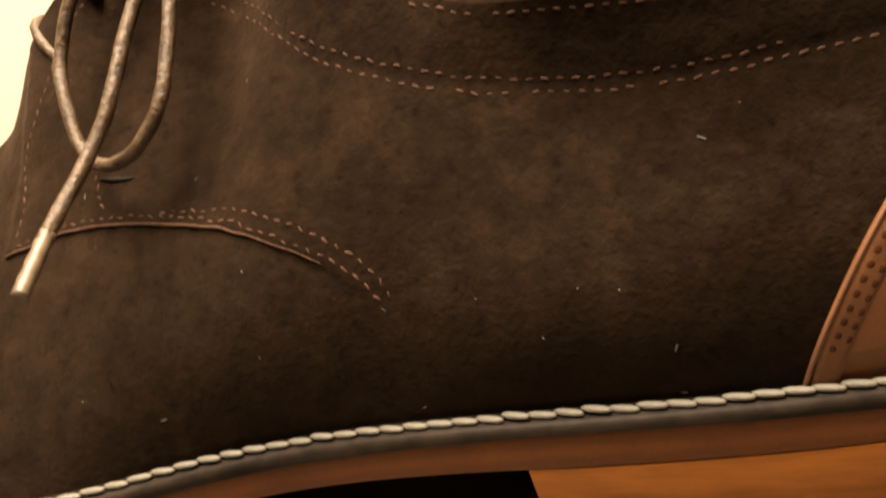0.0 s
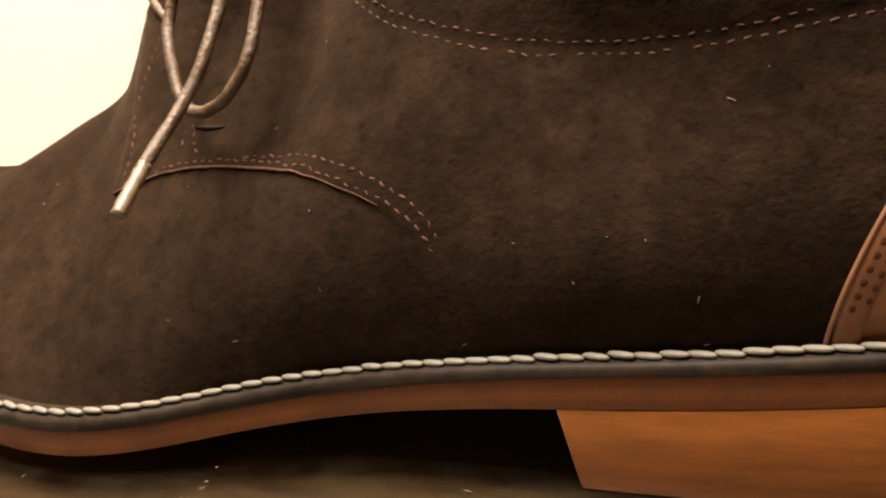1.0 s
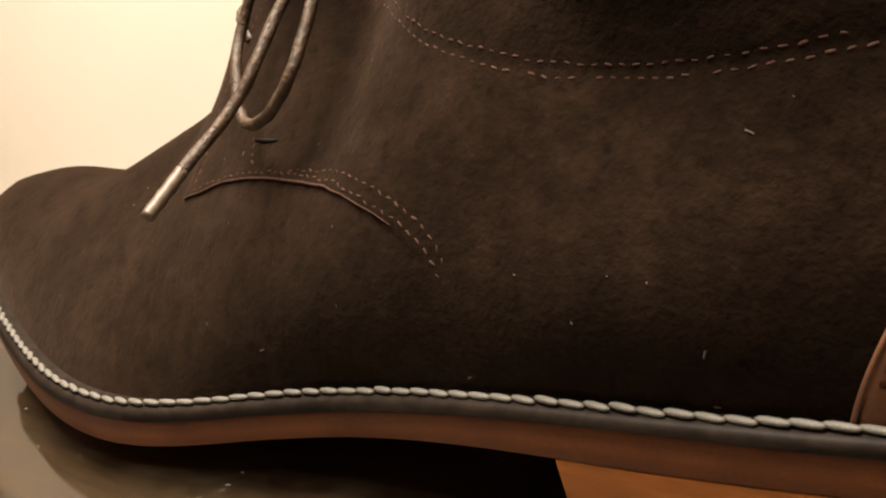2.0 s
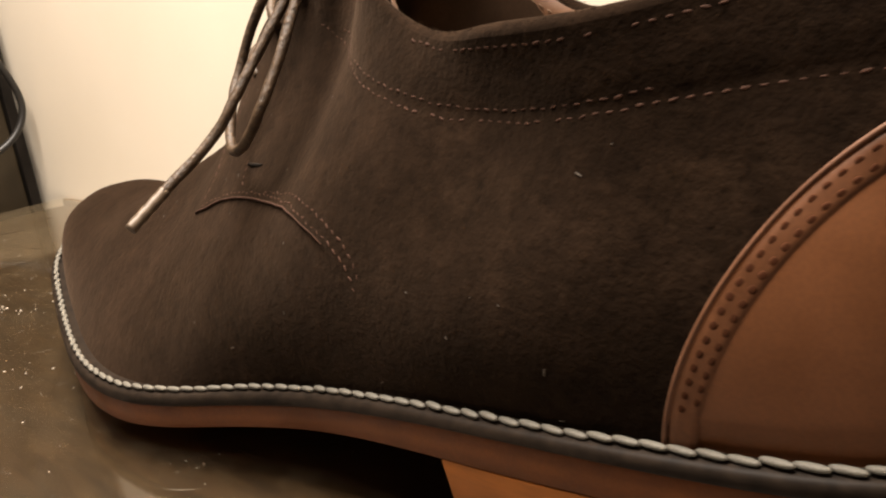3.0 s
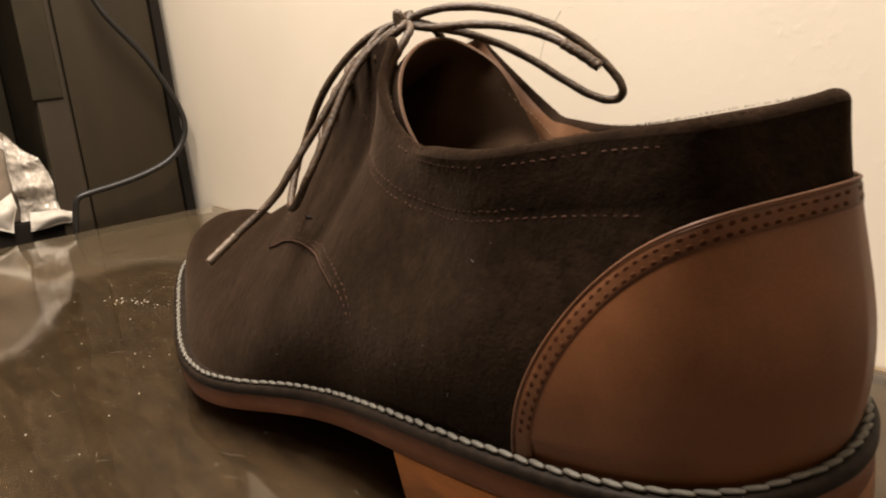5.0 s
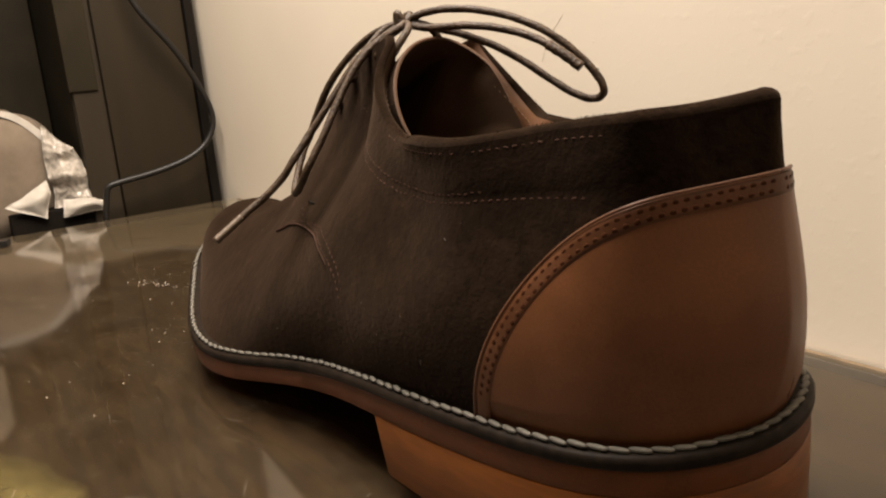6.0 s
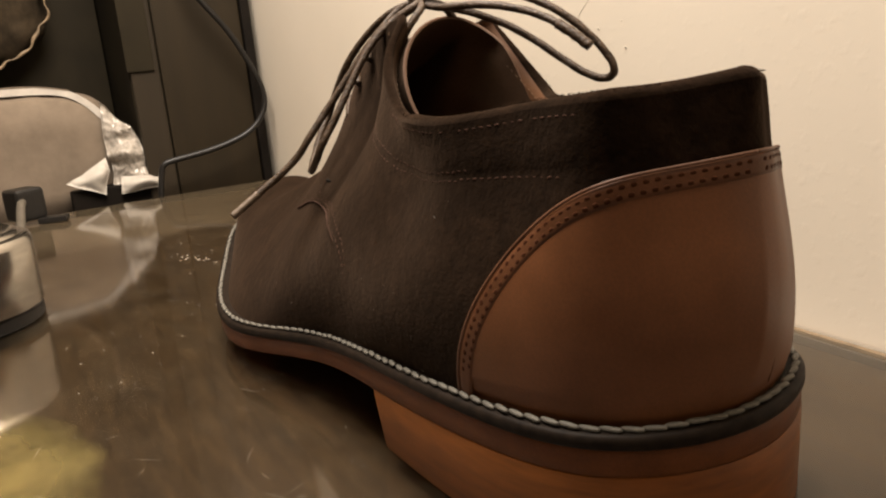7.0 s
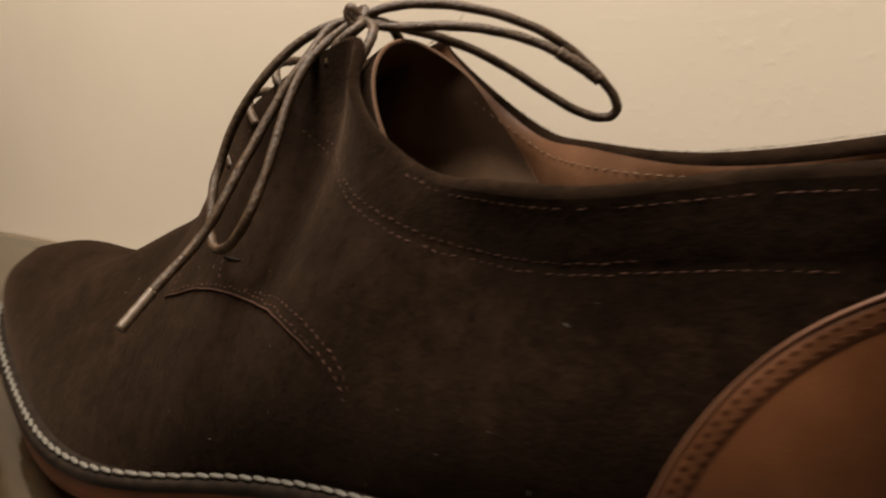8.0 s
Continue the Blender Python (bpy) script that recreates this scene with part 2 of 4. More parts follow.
def part(name, bm, material, parent=None, label="", smooth=False):
    bmesh.ops.recalc_face_normals(bm, faces=bm.faces)
    me = bpy.data.meshes.new(name)
    bm.to_mesh(me)
    bm.free()
    if smooth:
        me.polygons.foreach_set("use_smooth", [True] * len(me.polygons))
    me.materials.append(material)
    return part_mesh(name, me, parent, label)


def box(lo, hi, bevel=0.0, segs=2):
    bm = bmesh.new()
    bmesh.ops.create_cube(bm, size=1)
    c = [(a + b) / 2 for a, b in zip(lo, hi)]
    s = [b - a for a, b in zip(lo, hi)]
    for v in bm.verts:
        v.co = Vector([c[i] + v.co[i] * s[i] for i in range(3)])
    if bevel:
        bmesh.ops.bevel(bm, geom=bm.edges[:], offset=bevel, segments=segs, affect="EDGES", profile=0.6)
    return bm


def grid_faces(n, m, closed=False, base=0):
    faces = []
    for i in range(n - 1 if not closed else n):
        for j in range(m - 1):
            a, b = i * m + j, ((i + 1) % n) * m + j
            faces.append((base + a, base + b, base + b + 1, base + a + 1))
    return faces


def spline(rows, us):
    """Natural cubic through the rows, at parameters us (0 to the number of rows less one)."""
    p = np.array(rows, float)
    n = len(p)
    a = np.eye(n)
    r = np.zeros_like(p)
    for i in range(1, n - 1):
        a[i, i - 1:i + 2] = 1, 4, 1
        r[i] = 6 * (p[i - 1] - 2 * p[i] + p[i + 1])
    d2 = np.linalg.solve(a, r)
    us = np.asarray(us, float)
    i = np.clip(us.astype(int), 0, n - 2)
    t = (us - i)[:, None]
    s = 1 - t
    return s * p[i] + t * p[i + 1] + ((s ** 3 - s) * d2[i] + (t ** 3 - t) * d2[i + 1]) / 6


def tube(points, radius, sides=10, per=8, taper=None, twist=0.0):
    """A round cord along a smooth line through the points."""
    us = np.linspace(0, len(points) - 1, (len(points) - 1) * per + 1)
    line = spline(points, us)
    tan = np.gradient(line, axis=0)
    tan /= np.linalg.norm(tan, axis=1)[:, None]
    ref = np.array([0.31, 0.27, 0.91])
    verts = []
    for k, (c, t) in enumerate(zip(line, tan)):
        u = ref - t * ref.dot(t)
        u /= np.linalg.norm(u)
        ref = u
        w = np.cross(t, u)
        r = radius if taper is None else radius * taper(k / (len(line) - 1))
        for j in range(sides):
            an = 2 * math.pi * j / sides
            rr = r * (1 + twist * math.sin(3 * an + k * 1.1))
            verts.append(c + rr * (math.cos(an) * u + math.sin(an) * w))
    faces = []
    n = len(line)
    for i in range(n - 1):
        for j in range(sides):
            k = (j + 1) % sides
            faces.append((i * sides + j, i * sides + k, (i + 1) * sides + k, (i + 1) * sides + j))
    faces.append(tuple(range(sides))[::-1])
    faces.append(tuple((n - 1) * sides + j for j in range(sides)))
    return verts, faces


# ---- the room ----
WALL_Y, TABLE_X0, TABLE_X1, TABLE_Y0 = 0.161, -0.565, 0.75, -0.50
part("wall_back", box((-3.0, WALL_Y, -0.75), (3.2, WALL_Y + 0.12, 1.9)), WALL)
# walls out of view close the room; their tan sets the bounced light
part("wall_left", box((-3.12, -4.6, -0.75), (-3.0, WALL_Y + 0.12, 1.9)), TAN_WALL)
part("wall_right", box((3.2, -4.6, -0.75), (3.32, WALL_Y + 0.12, 1.9)), TAN_WALL)
part("wall_front", box((-3.0, -4.6, -0.75), (3.2, -4.48, 1.9)), TAN_WALL)
# unseen ceiling, cream so that it bounces fill light down
part("ceiling", box((-3.12, -4.6, 1.9), (3.32, WALL_Y + 0.12, 2.0)), WALL)
part("floor", box((-3.12, -4.6, -0.85), (3.32, WALL_Y + 0.12, -0.75)), FLOOR)
for n, lab in (("wall_back", "unseen tan wall closing the room, toned for bounced light with small pimples"), ("wall_left", "unseen tan wall closing the room, toned for bounced light"), ("wall_right", "unseen tan wall closing the room, toned for bounced light"),
               ("wall_front", "unseen tan wall closing the room, toned for bounced light"), ("ceiling", "unseen plain ceiling, pale for bounced fill"), ("floor", "brown tiled floor")):
    tagged(bpy.data.objects[n], lab, n.split("_")[0], kind="structure")

wr = random.Random(21)
verts, faces = [], []
for k in range(110):
    x, z, r = wr.uniform(-0.5, 0.3), wr.uniform(0.005, 0.30), wr.choice((0.0003, 0.0004, 0.0005, 0.0008))
    q, m = len(verts), wr.randint(5, 8)
    a0 = wr.random() * 6
    for ring, h in ((1.0, 0.0), (0.6, 0.16)):
        for i in range(m):
            an = a0 + 6.2832 * i / m
            rr = r * ring * wr.uniform(0.75, 1.2)
            verts.append((x + rr * math.cos(an), WALL_Y - 0.00005 - r * h, z + rr * math.sin(an)))
    verts.append((x, WALL_Y - r * 0.2, z))
    for i in range(m):
        n2 = (i + 1) % m
        faces += [(q + i, q + n2, q + m + n2, q + m + i), (q + m + i, q + m + n2, q + 2 * m)]
tagged(part_mesh("paint_pimples", mesh_from("paint_pimples", verts, faces, WALL)), "small pimples in the wall paint", "paint", kind="stuff")

# a hair-thin scuff in the paint
v, f = tube([(-0.0959, WALL_Y, 0.1289), (-0.1010, WALL_Y, 0.1242), (-0.1055, WALL_Y, 0.1202), (-0.1096, WALL_Y, 0.1136), (-0.1119, WALL_Y, 0.1082)], 0.00011, 5, 5)
part_mesh("scuff", mesh_from("scuff", v, f, GREY_SCUFF), bpy.data.objects["wall_back"], "hair-thin grey scuff")
for x, z in ((-0.0924, 0.1130), (-0.0750, 0.1041)):
    v, f = tube([(x - 0.0005, WALL_Y, z), (x, WALL_Y, z + 0.0003), (x + 0.0004, WALL_Y, z - 0.0002)], 0.0003, 6, 2)
    part_mesh("scuff", mesh_from("scuff", v, f, GREY_SCUFF), bpy.data.objects["wall_back"], "small grey speck in the paint")

# ---- the table ----
table = tagged(new("table"), "dark brown wooden table under a scratched glass sheet", "table")
part("tabletop", box((TABLE_X0, TABLE_Y0, -0.036), (TABLE_X1, WALL_Y - 0.0006, -0.0055), 0.0005), WOOD, table)
glass = part("glass_sheet", box((TABLE_X0 - 0.002, TABLE_Y0 - 0.002, -0.0050), (TABLE_X1 + 0.002, WALL_Y - 0.0040, 0.0), 0.0004), GLASS, table, "clear scratched glass sheet")
glass.visible_shadow = False
glass.data.materials.append(CLEAR)
for face in glass.data.polygons:
    face.material_index = 0 if face.normal.z > 0.5 else 1
# added thin strips draw the paler line between glass and wall
part("rear_strip", box((TABLE_X0, WALL_Y - 0.0035, -0.0054), (TABLE_X1, WALL_Y - 0.0008, -0.0022), 0.0003), LINT, table, "brown strip behind the glass, for its greyish edge")
part("rear_line", box((TABLE_X0, WALL_Y - 0.0030, -0.0021), (TABLE_X1, WALL_Y - 0.0008, -0.0004), 0.0003), BROWN_RIM, table, "pale strip at the wall behind the glass")
for (x0, y0), (x1, y1) in (((-0.4532, 0.0330), (-0.4356, 0.0508)), ((-0.4812, 0.0728), (-0.4657, 0.0918)), ((-0.4956, 0.1086), (-0.4874, 0.1186)), ((-0.4005, 0.0692), (-0.3900, 0.0752))):
    mx, my = (x0 + x1) / 2, (y0 + y1) / 2
    v, f = tube([(x0, y0, 0.0001), (mx + 0.0008, my - 0.0004, 0.0001), (x1, y1, 0.0001)], 0.0007, 6, 6, lambda q: 0.25 + 0.75 * math.sin(3.1416 * q) ** 0.7)
    v = [(p[0], p[1], 0.0001 + (p[2] - 0.0001) * 0.12) for p in v]
    part_mesh("scuff", mesh_from("scuff", v, f, DARK_SCUFF), table, "short dark scuff")
for x in (TABLE_X0 + 0.05, TABLE_X1 - 0.05):
    for y in (TABLE_Y0 + 0.05, WALL_Y - 0.06):
        part("leg", box((x - 0.025, y - 0.025, -0.75), (x + 0.025, y + 0.025, -0.036), 0.003), WOOD, table)

rnd = random.Random(4)


def flake(x, y, r, z=0.0001):
    n = rnd.randint(4, 7)
    a0 = rnd.random() * 6
    vs = [(x + r * rnd.uniform(0.5, 1.2) * math.cos(a0 + 6.283 * k / n), y + r * rnd.uniform(0.5, 1.2) * math.sin(a0 + 6.283 * k / n), z) for k in range(n)]
    return vs + [(x, y, z + r * 0.6)]


verts, faces = [], []
for k in range(900):
    if k < 760:
        x, y = rnd.gauss(-0.27, 0.12), rnd.gauss(-0.02, 0.08)
    else:
        x, y = rnd.uniform(-0.54, 0.2), rnd.uniform(-0.14, 0.15)
    if not (-0.55 < x < 0.6 and -0.3 < y < 0.15):
        continue
    vs = flake(x, y, rnd.choice((0.00010, 0.00012, 0.00015, 0.00015, 0.0002, 0.0002, 0.0003, 0.0005)))
    b0, n = len(verts), len(vs) - 1
    verts += vs
    faces += [(b0 + i, b0 + (i + 1) % n, b0 + n) for i in range(n)]
for k in range(26):
    along = rnd.gauss(0, 0.010)
    vs = flake(-0.293 + along, 0.011 + 0.55 * along + rnd.gauss(0, 0.0032), rnd.choice((0.0002, 0.0003, 0.0004, 0.0007)))
    b0, n = len(verts), len(vs) - 1
    verts += vs
    faces += [(b0 + i, b0 + (i + 1) % n, b0 + n) for i in range(n)]
tagged(part_mesh("dust", mesh_from("dust", verts, faces, SPECK, False)), "pale dust specks scattered on the glass", "dust", kind="stuff")

verts, faces = [], []
for k in range(260):
    x, y = rnd.uniform(-0.45, 0.05), rnd.uniform(-0.13, 0.13)
    an, ln, w = rnd.gauss(0.9, 0.7), rnd.choice((0.0008, 0.0012, 0.0016, 0.0025, 0.005, 0.010)), rnd.uniform(0.00004, 0.00011)
    bend = rnd.uniform(-0.15, 0.15)
    b0 = len(verts)
    for i in range(5):
        f = i / 4 - 0.5
        px, py = x + ln * f * math.cos(an) - bend * ln * f * f * math.sin(an), y + ln * f * math.sin(an) + bend * ln * f * f * math.cos(an)
        ww = w * (1 - 1.6 * abs(f))
        verts += [(px - ww * math.sin(an), py + ww * math.cos(an), 0.00012), (px + ww * math.sin(an), py - ww * math.cos(an), 0.00012)]
    faces += [(b0 + 2 * i, b0 + 2 * i + 1, b0 + 2 * i + 3, b0 + 2 * i + 2) for i in range(4)]
tagged(part_mesh("scratches", mesh_from("scratches", verts, faces, SCRATCH, False)), "fine pale scratches in the glass surface", "scratches", kind="stuff")

# a soft-edged yellow patch under the glass
bm = bmesh.new()
rings = []
for z in (-0.0054, -0.0051):
    ring = []
    for k in range(28):
        an = 6.2832 * k / 28
        r = 1 + 0.10 * math.sin(3 * an + 1) + 0.05 * math.sin(7 * an)
        ring.append(bm.verts.new((-0.062 + 0.100 * r * math.cos(an), -0.128 + 0.074 * r * math.sin(an), z)))
    rings.append(ring)
    bm.faces.new(ring)
for k in range(28):
    bm.faces.new((rings[0][k], rings[0][(k + 1) % 28], rings[1][(k + 1) % 28], rings[1][k]))
tagged(part("paper", bm, YELLOW), "soft-edged yellow patch under the glass", "paper")

# ---- the shoe ----
AXIS = 0.036
# bottom line of the upper, heel to toe: x, half width towards the room, half width towards the wall, sideways shift
FOOT = [(0.0924, 0, 0, 0.0049), (0.0884, 0.0177, 0.0167, 0.0053), (0.0765, 0.0302, 0.0323, 0.0048), (0.056, 0.0354, 0.0357, 0.0032), (0.0291, 0.036, 0.0362, 0.001),
        (0.0031, 0.0356, 0.0359, -0.0002), (-0.0233, 0.0353, 0.0376, -0.0004), (-0.0478, 0.0355, 0.0384, -0.0006), (-0.0742, 0.0417, 0.0431, -0.0002), (-0.1006, 0.0496, 0.047, 0.0003),
        (-0.1311, 0.0492, 0.047, 0.0007), (-0.1636, 0.0402, 0.0399, 0.0011), (-0.194, 0.0287, 0.0302, 0.0009), (-0.2165, 0.017, 0.0175, 0.0006), (-0.2285, 0, 0, 0.0004)]
# collar, facing and ridge, heel to toe: x, half width, height, sideways shift
TOP = [(0.0928, 0, 0.1018, 0.0096), (0.0868, 0.0124, 0.1005, 0.0061), (0.0803, 0.0202, 0.1002, 0.001), (0.0578, 0.0152, 0.098, -0.0057), (0.0308, 0.0205, 0.0945, -0.0061),
       (0.0058, 0.0246, 0.0937, 0.0015), (-0.016, 0.026, 0.0963, 0.0097), (-0.0418, 0.0211, 0.1127, 0.0111), (-0.0511, 0.0144, 0.1223, 0.0143), (-0.0979, 0.0065, 0.1006, 0.0129),
       (-0.1176, 0.002, 0.0753, 0.0094), (-0.1389, 0, 0.0642, 0.0061), (-0.1646, 0, 0.0538, 0.0078), (-0.2021, 0, 0.0535, 0.0094), (-0.231, 0, 0.0487, 0.0065)]
# roundness of the section, swell at mid height, swell low down
SHAPE = [(0.0127, 0.0039, 0.0018), (0.0123, 0.0027, 0.0009), (0.0416, 0.0016, 0.0008), (0.0875, 0.0019, 0.0014), (0.1485, 0.0017, 0.0026),
         (0.2443, 0.0012, 0.0046), (0.3347, 0.0048, 0.0029), (0.2277, 0.0032, 0.0062), (0.0191, -0.0013, 0.0074), (0.0249, -0.0023, 0.003),
         (0.2625, -0.0018, 0.0015), (0.5343, -0.0011, 0.0004), (0.8607, 0.0014, 0.0009), (1, 0.0044, 0.0013), (1, 0.0055, 0.0025)]
# height of the welt's upper face, of its lower edge and of the sole's underside along the shoe
WELT_Z = [(-0.235, 0.0355), (-0.225, 0.032), (-0.2, 0.0252), (-0.17, 0.0194), (-0.12, 0.0152),
          (-0.09, 0.016), (-0.05, 0.021), (-0.018, 0.0262), (0.005, 0.0283), (0.03, 0.0302),
          (0.06, 0.0321), (0.11, 0.0336)]
SEAM_Z = [(-0.235, 0.0317), (-0.225, 0.0281), (-0.2, 0.0213), (-0.17, 0.0155), (-0.12, 0.0115), (-0.09, 0.0124), (-0.05, 0.0173), (-0.018, 0.023), (0.005, 0.0254), (0.03, 0.0271), (0.06, 0.0285), (0.11, 0.0295)]
UNDER_Z = [(-0.235, 0.0247), (-0.225, 0.0211), (-0.2, 0.0141), (-0.17, 0.0084), (-0.12, 0.0046), (-0.09, 0.0064), (-0.05, 0.0116), (-0.018, 0.0168), (0.005, 0.0184), (0.03, 0.0202), (0.06, 0.0221), (0.11, 0.0235)]


def level(rows, x):
    xs, zs = zip(*rows)
    x = np.asarray(x, float)
    acc = 0
    for o in (-0.012, -0.006, 0, 0.006, 0.012):
        acc = acc + np.interp(x + o, xs, zs)
    return acc / 5


K = len(FOOT) - 1


def rounded(rows, flips):
    """The rows carried on past heel and toe as in a mirror, so that both halves meet smoothly."""
    def flip(r):
        return tuple(-v if k in flips else v for k, v in enumerate(r))
    return [flip(rows[2]), flip(rows[1])] + list(rows) + [flip(rows[-2]), flip(rows[-3])]


FOOT_ROUND, TOP_ROUND = rounded(FOOT, (1, 2)), rounded(TOP, (1,))


def foot_line(us):
    return spline(FOOT_ROUND, np.asarray(us, float) + 2)


def top_line(us):
    return spline(TOP_ROUND, np.asarray(us, float) + 2)




def flap(x, z, side):
    """How far the quarter's edge stands proud of the vamp."""
    xs = [-0.1075, -0.1025, -0.0915, -0.0810, -0.0685, -0.0550, -0.0485, -0.0380, -0.0312, -0.0260, -0.0232]
    zs = [0.0540, 0.0553, 0.0584, 0.0601, 0.0607, 0.0606, 0.0602, 0.0577, 0.0547, 0.0510, 0.0475]
    edge = np.interp(x, xs, zs, left=0.2, right=0.0)
    above = np.clip((z - edge) / 0.0005, 0, 1)
    hold = np.maximum(np.clip((-0.0232 - x) / 0.009, 0, 1), np.clip((z - 0.050) / 0.018, 0, 1))
    ahead = np.clip((x + 0.1070 + 0.25 * np.maximum(0.0, z - 0.070)) / 0.0006, 0, 1)
    behind = np.clip((x + 0.030) / 0.05, 0, 1)
    line = np.interp(x, [-0.075, -0.066, -0.057, -0.048, -0.0345, -0.0205, -0.0095, 0.003, 0.020, 0.0409, 0.0617, 0.090], [0.122, 0.1020, 0.0972, 0.0945, 0.0882, 0.0842, 0.0817, 0.0803, 0.0806, 0.0829, 0.0851, 0.0880])
    pad = np.clip((z - line) / 0.0065, 0, 1) * np.clip((0.088 - x) / 0.02, 0, 1)
    return 0.0006 * above * ahead * hold * (1 - behind) + 0.0008 * pad * (2 - pad)


def skin(side, us, vs, lift=0.0, step=True):
    """Points of the upper's outside: us along the shoe (0 to K), vs from the welt to the top edge (0 to 1). side: -1 room, 1 wall."""
    us, vs = np.asarray(us, float), np.asarray(vs, float)
    f, t, s = foot_line(us), top_line(us), spline(SHAPE, us)
    fx, fd = f[:, 0], f[:, 1] if side < 0 else f[:, 2]
    fz = level(WELT_Z, fx) - 0.0012
    e = np.clip(s[:, 0], 0, 1)
    ph = vs * math.pi / 2
    k = (1 - e) * (1 - vs) + e * np.cos(ph)
    h = (1 - e) * vs + e * np.sin(ph)
    lean_in = np.exp(-((us - 7.4) / 0.9) ** 2)
    rise = np.exp(-((us - 6.9) / 0.75) ** 2) - 2.7 * np.exp(-((us - 8.3) / 0.7) ** 2)
    td = np.maximum(t[:, 1] - (0.0074 * lean_in if side < 0 else -0.0050 * np.exp(-((us - 6.8) / 0.9) ** 2)), 0)
    back = np.exp(-((us - 3.3) / 1.3) ** 2) if side > 0 else 0 * us
    td = td + 0.0075 * back
    x = t[:, 0] + (fx - t[:, 0]) * k
    d = td + (np.maximum(fd, 0) - td) * k
    cy = AXIS + t[:, 3] * h + f[:, 3] * (1 - h)
    z = fz + (t[:, 2] + (0.0042 * rise if side > 0 else 0) - 0.0012 * back - fz) * h
    g = np.gradient(f, us, axis=0) if len(np.unique(us)) == len(us) and len(us) > 2 else (foot_line(us + 0.02) - foot_line(us - 0.02))
    gx, gd = g[:, 0], g[:, 1] if side < 0 else g[:, 2]
    ln = np.hypot(gx, gd) + 1e-9
    nx, nd = gd / ln, -gx / ln
    swell = s[:, 1] * np.sin(math.pi * vs) + s[:, 2] * np.sin(2 * math.pi * vs) + lift
    if step:
        swell = swell + flap(x, z, side)
    x, d = x + nx * swell, d + nd * swell * np.clip(us / 0.35, 0, 1) * np.clip((K - us) / 0.35, 0, 1)
    return np.stack([x, cy + side * d, z], 1)


def skin_grid(side, us, vs, lift=0.0, step=True):
    uu = np.repeat(us, len(vs))
    vv = np.tile(vs, len(us))
    return skin(side, uu, vv, lift, step).reshape(len(us), len(vs), 3)


DENSE_U, DENSE_V = np.linspace(0, K, 561), np.linspace(0, 1, 121)
DENSE = {s: skin_grid(s, DENSE_U, DENSE_V) for s in (-1, 1)}


def on_skin(side, x, z):
    """The place and outward normal of the upper at that x and height."""
    g = DENSE[side]
    d = (g[:, :, 0] - x) ** 2 + (g[:, :, 2] - z) ** 2
    i, j = np.unravel_index(np.argmin(d), d.shape)
    i0, i1, j0, j1 = max(i - 1, 0), min(i + 1, len(DENSE_U) - 1), max(j - 1, 0), min(j + 1, len(DENSE_V) - 1)
    n = np.cross(g[i1, j] - g[i0, j], g[i, j1] - g[i, j0])
    n /= np.linalg.norm(n) + 1e-12
    if n[1] * side < 0 and abs(n[1]) > 0.15:
        n = -n
    return g[i, j], n


shoe = tagged(new("shoe"), "dark brown suede lace-up shoe with tan leather heel counter", "shoe")

# upper: both sides, suede
us, vs = np.linspace(0, K, 421), np.linspace(0, 1, 91)
verts, faces = [], []
for side in (-1, 1):
    g = skin_grid(side, us, vs).reshape(-1, 3)
    fs = grid_faces(len(us), len(vs), base=len(verts))
    faces += fs if side < 0 else [f[::-1] for f in fs]
    verts += list(g)
part_mesh("upper", weld(mesh_from("upper", verts, faces, SUEDE)), shoe, "dark brown napped suede upper")

# collar rim, rolled over to the lining
U_THROAT = 8.0
us = np.linspace(0, U_THROAT, 161)
verts, faces, inner = [], [], {}
for side in (-1, 1):
    top = skin(side, us, np.ones_like(us))
    below = skin(side, us, np.full_like(us, 0.94))
    up = top - below
    up /= np.linalg.norm(up, axis=1)[:, None]
    g = np.gradient(top, axis=0)
    g /= np.linalg.norm(g, axis=1)[:, None]
    inn = np.cross(g, up) * (1 if side < 0 else -1)
    inn /= np.linalg.norm(inn, axis=1)[:, None]
    centre = (top + skin(-side, us, np.ones_like(us))) / 2 + np.array([-0.012, 0, 0]) * np.clip(1 - us, 0, 1)[:, None]
    flip = np.sign(((centre - top) * inn).sum(1))
    inn *= np.where(flip == 0, 1, flip)[:, None]
    width = np.interp(us, [0, 3, 5.5, 7, 8], [0.0055, 0.0050, 0.0040, 0.0030, 0.0025])[:, None]
    rows = []
    for k in range(9):
        an = math.pi * k / 8
        rows.append(top + inn * width * (0.5 - 0.5 * math.cos(an)) + up * width * 0.42 * math.sin(an))
    inner[side] = rows[-1]
    g3 = np.stack(rows, 1)
    fs = grid_faces(len(us), 9, base=len(verts))
    faces += fs if side < 0 else [f[::-1] for f in fs]
    verts += list(g3.reshape(-1, 3))
part_mesh("collar", weld(mesh_from("collar", verts, faces, SUEDE)), shoe, "padded dark suede collar rim")

# fine fuzz standing up along the rim
fz = random.Random(8)
hair_v, hair_f = [], []
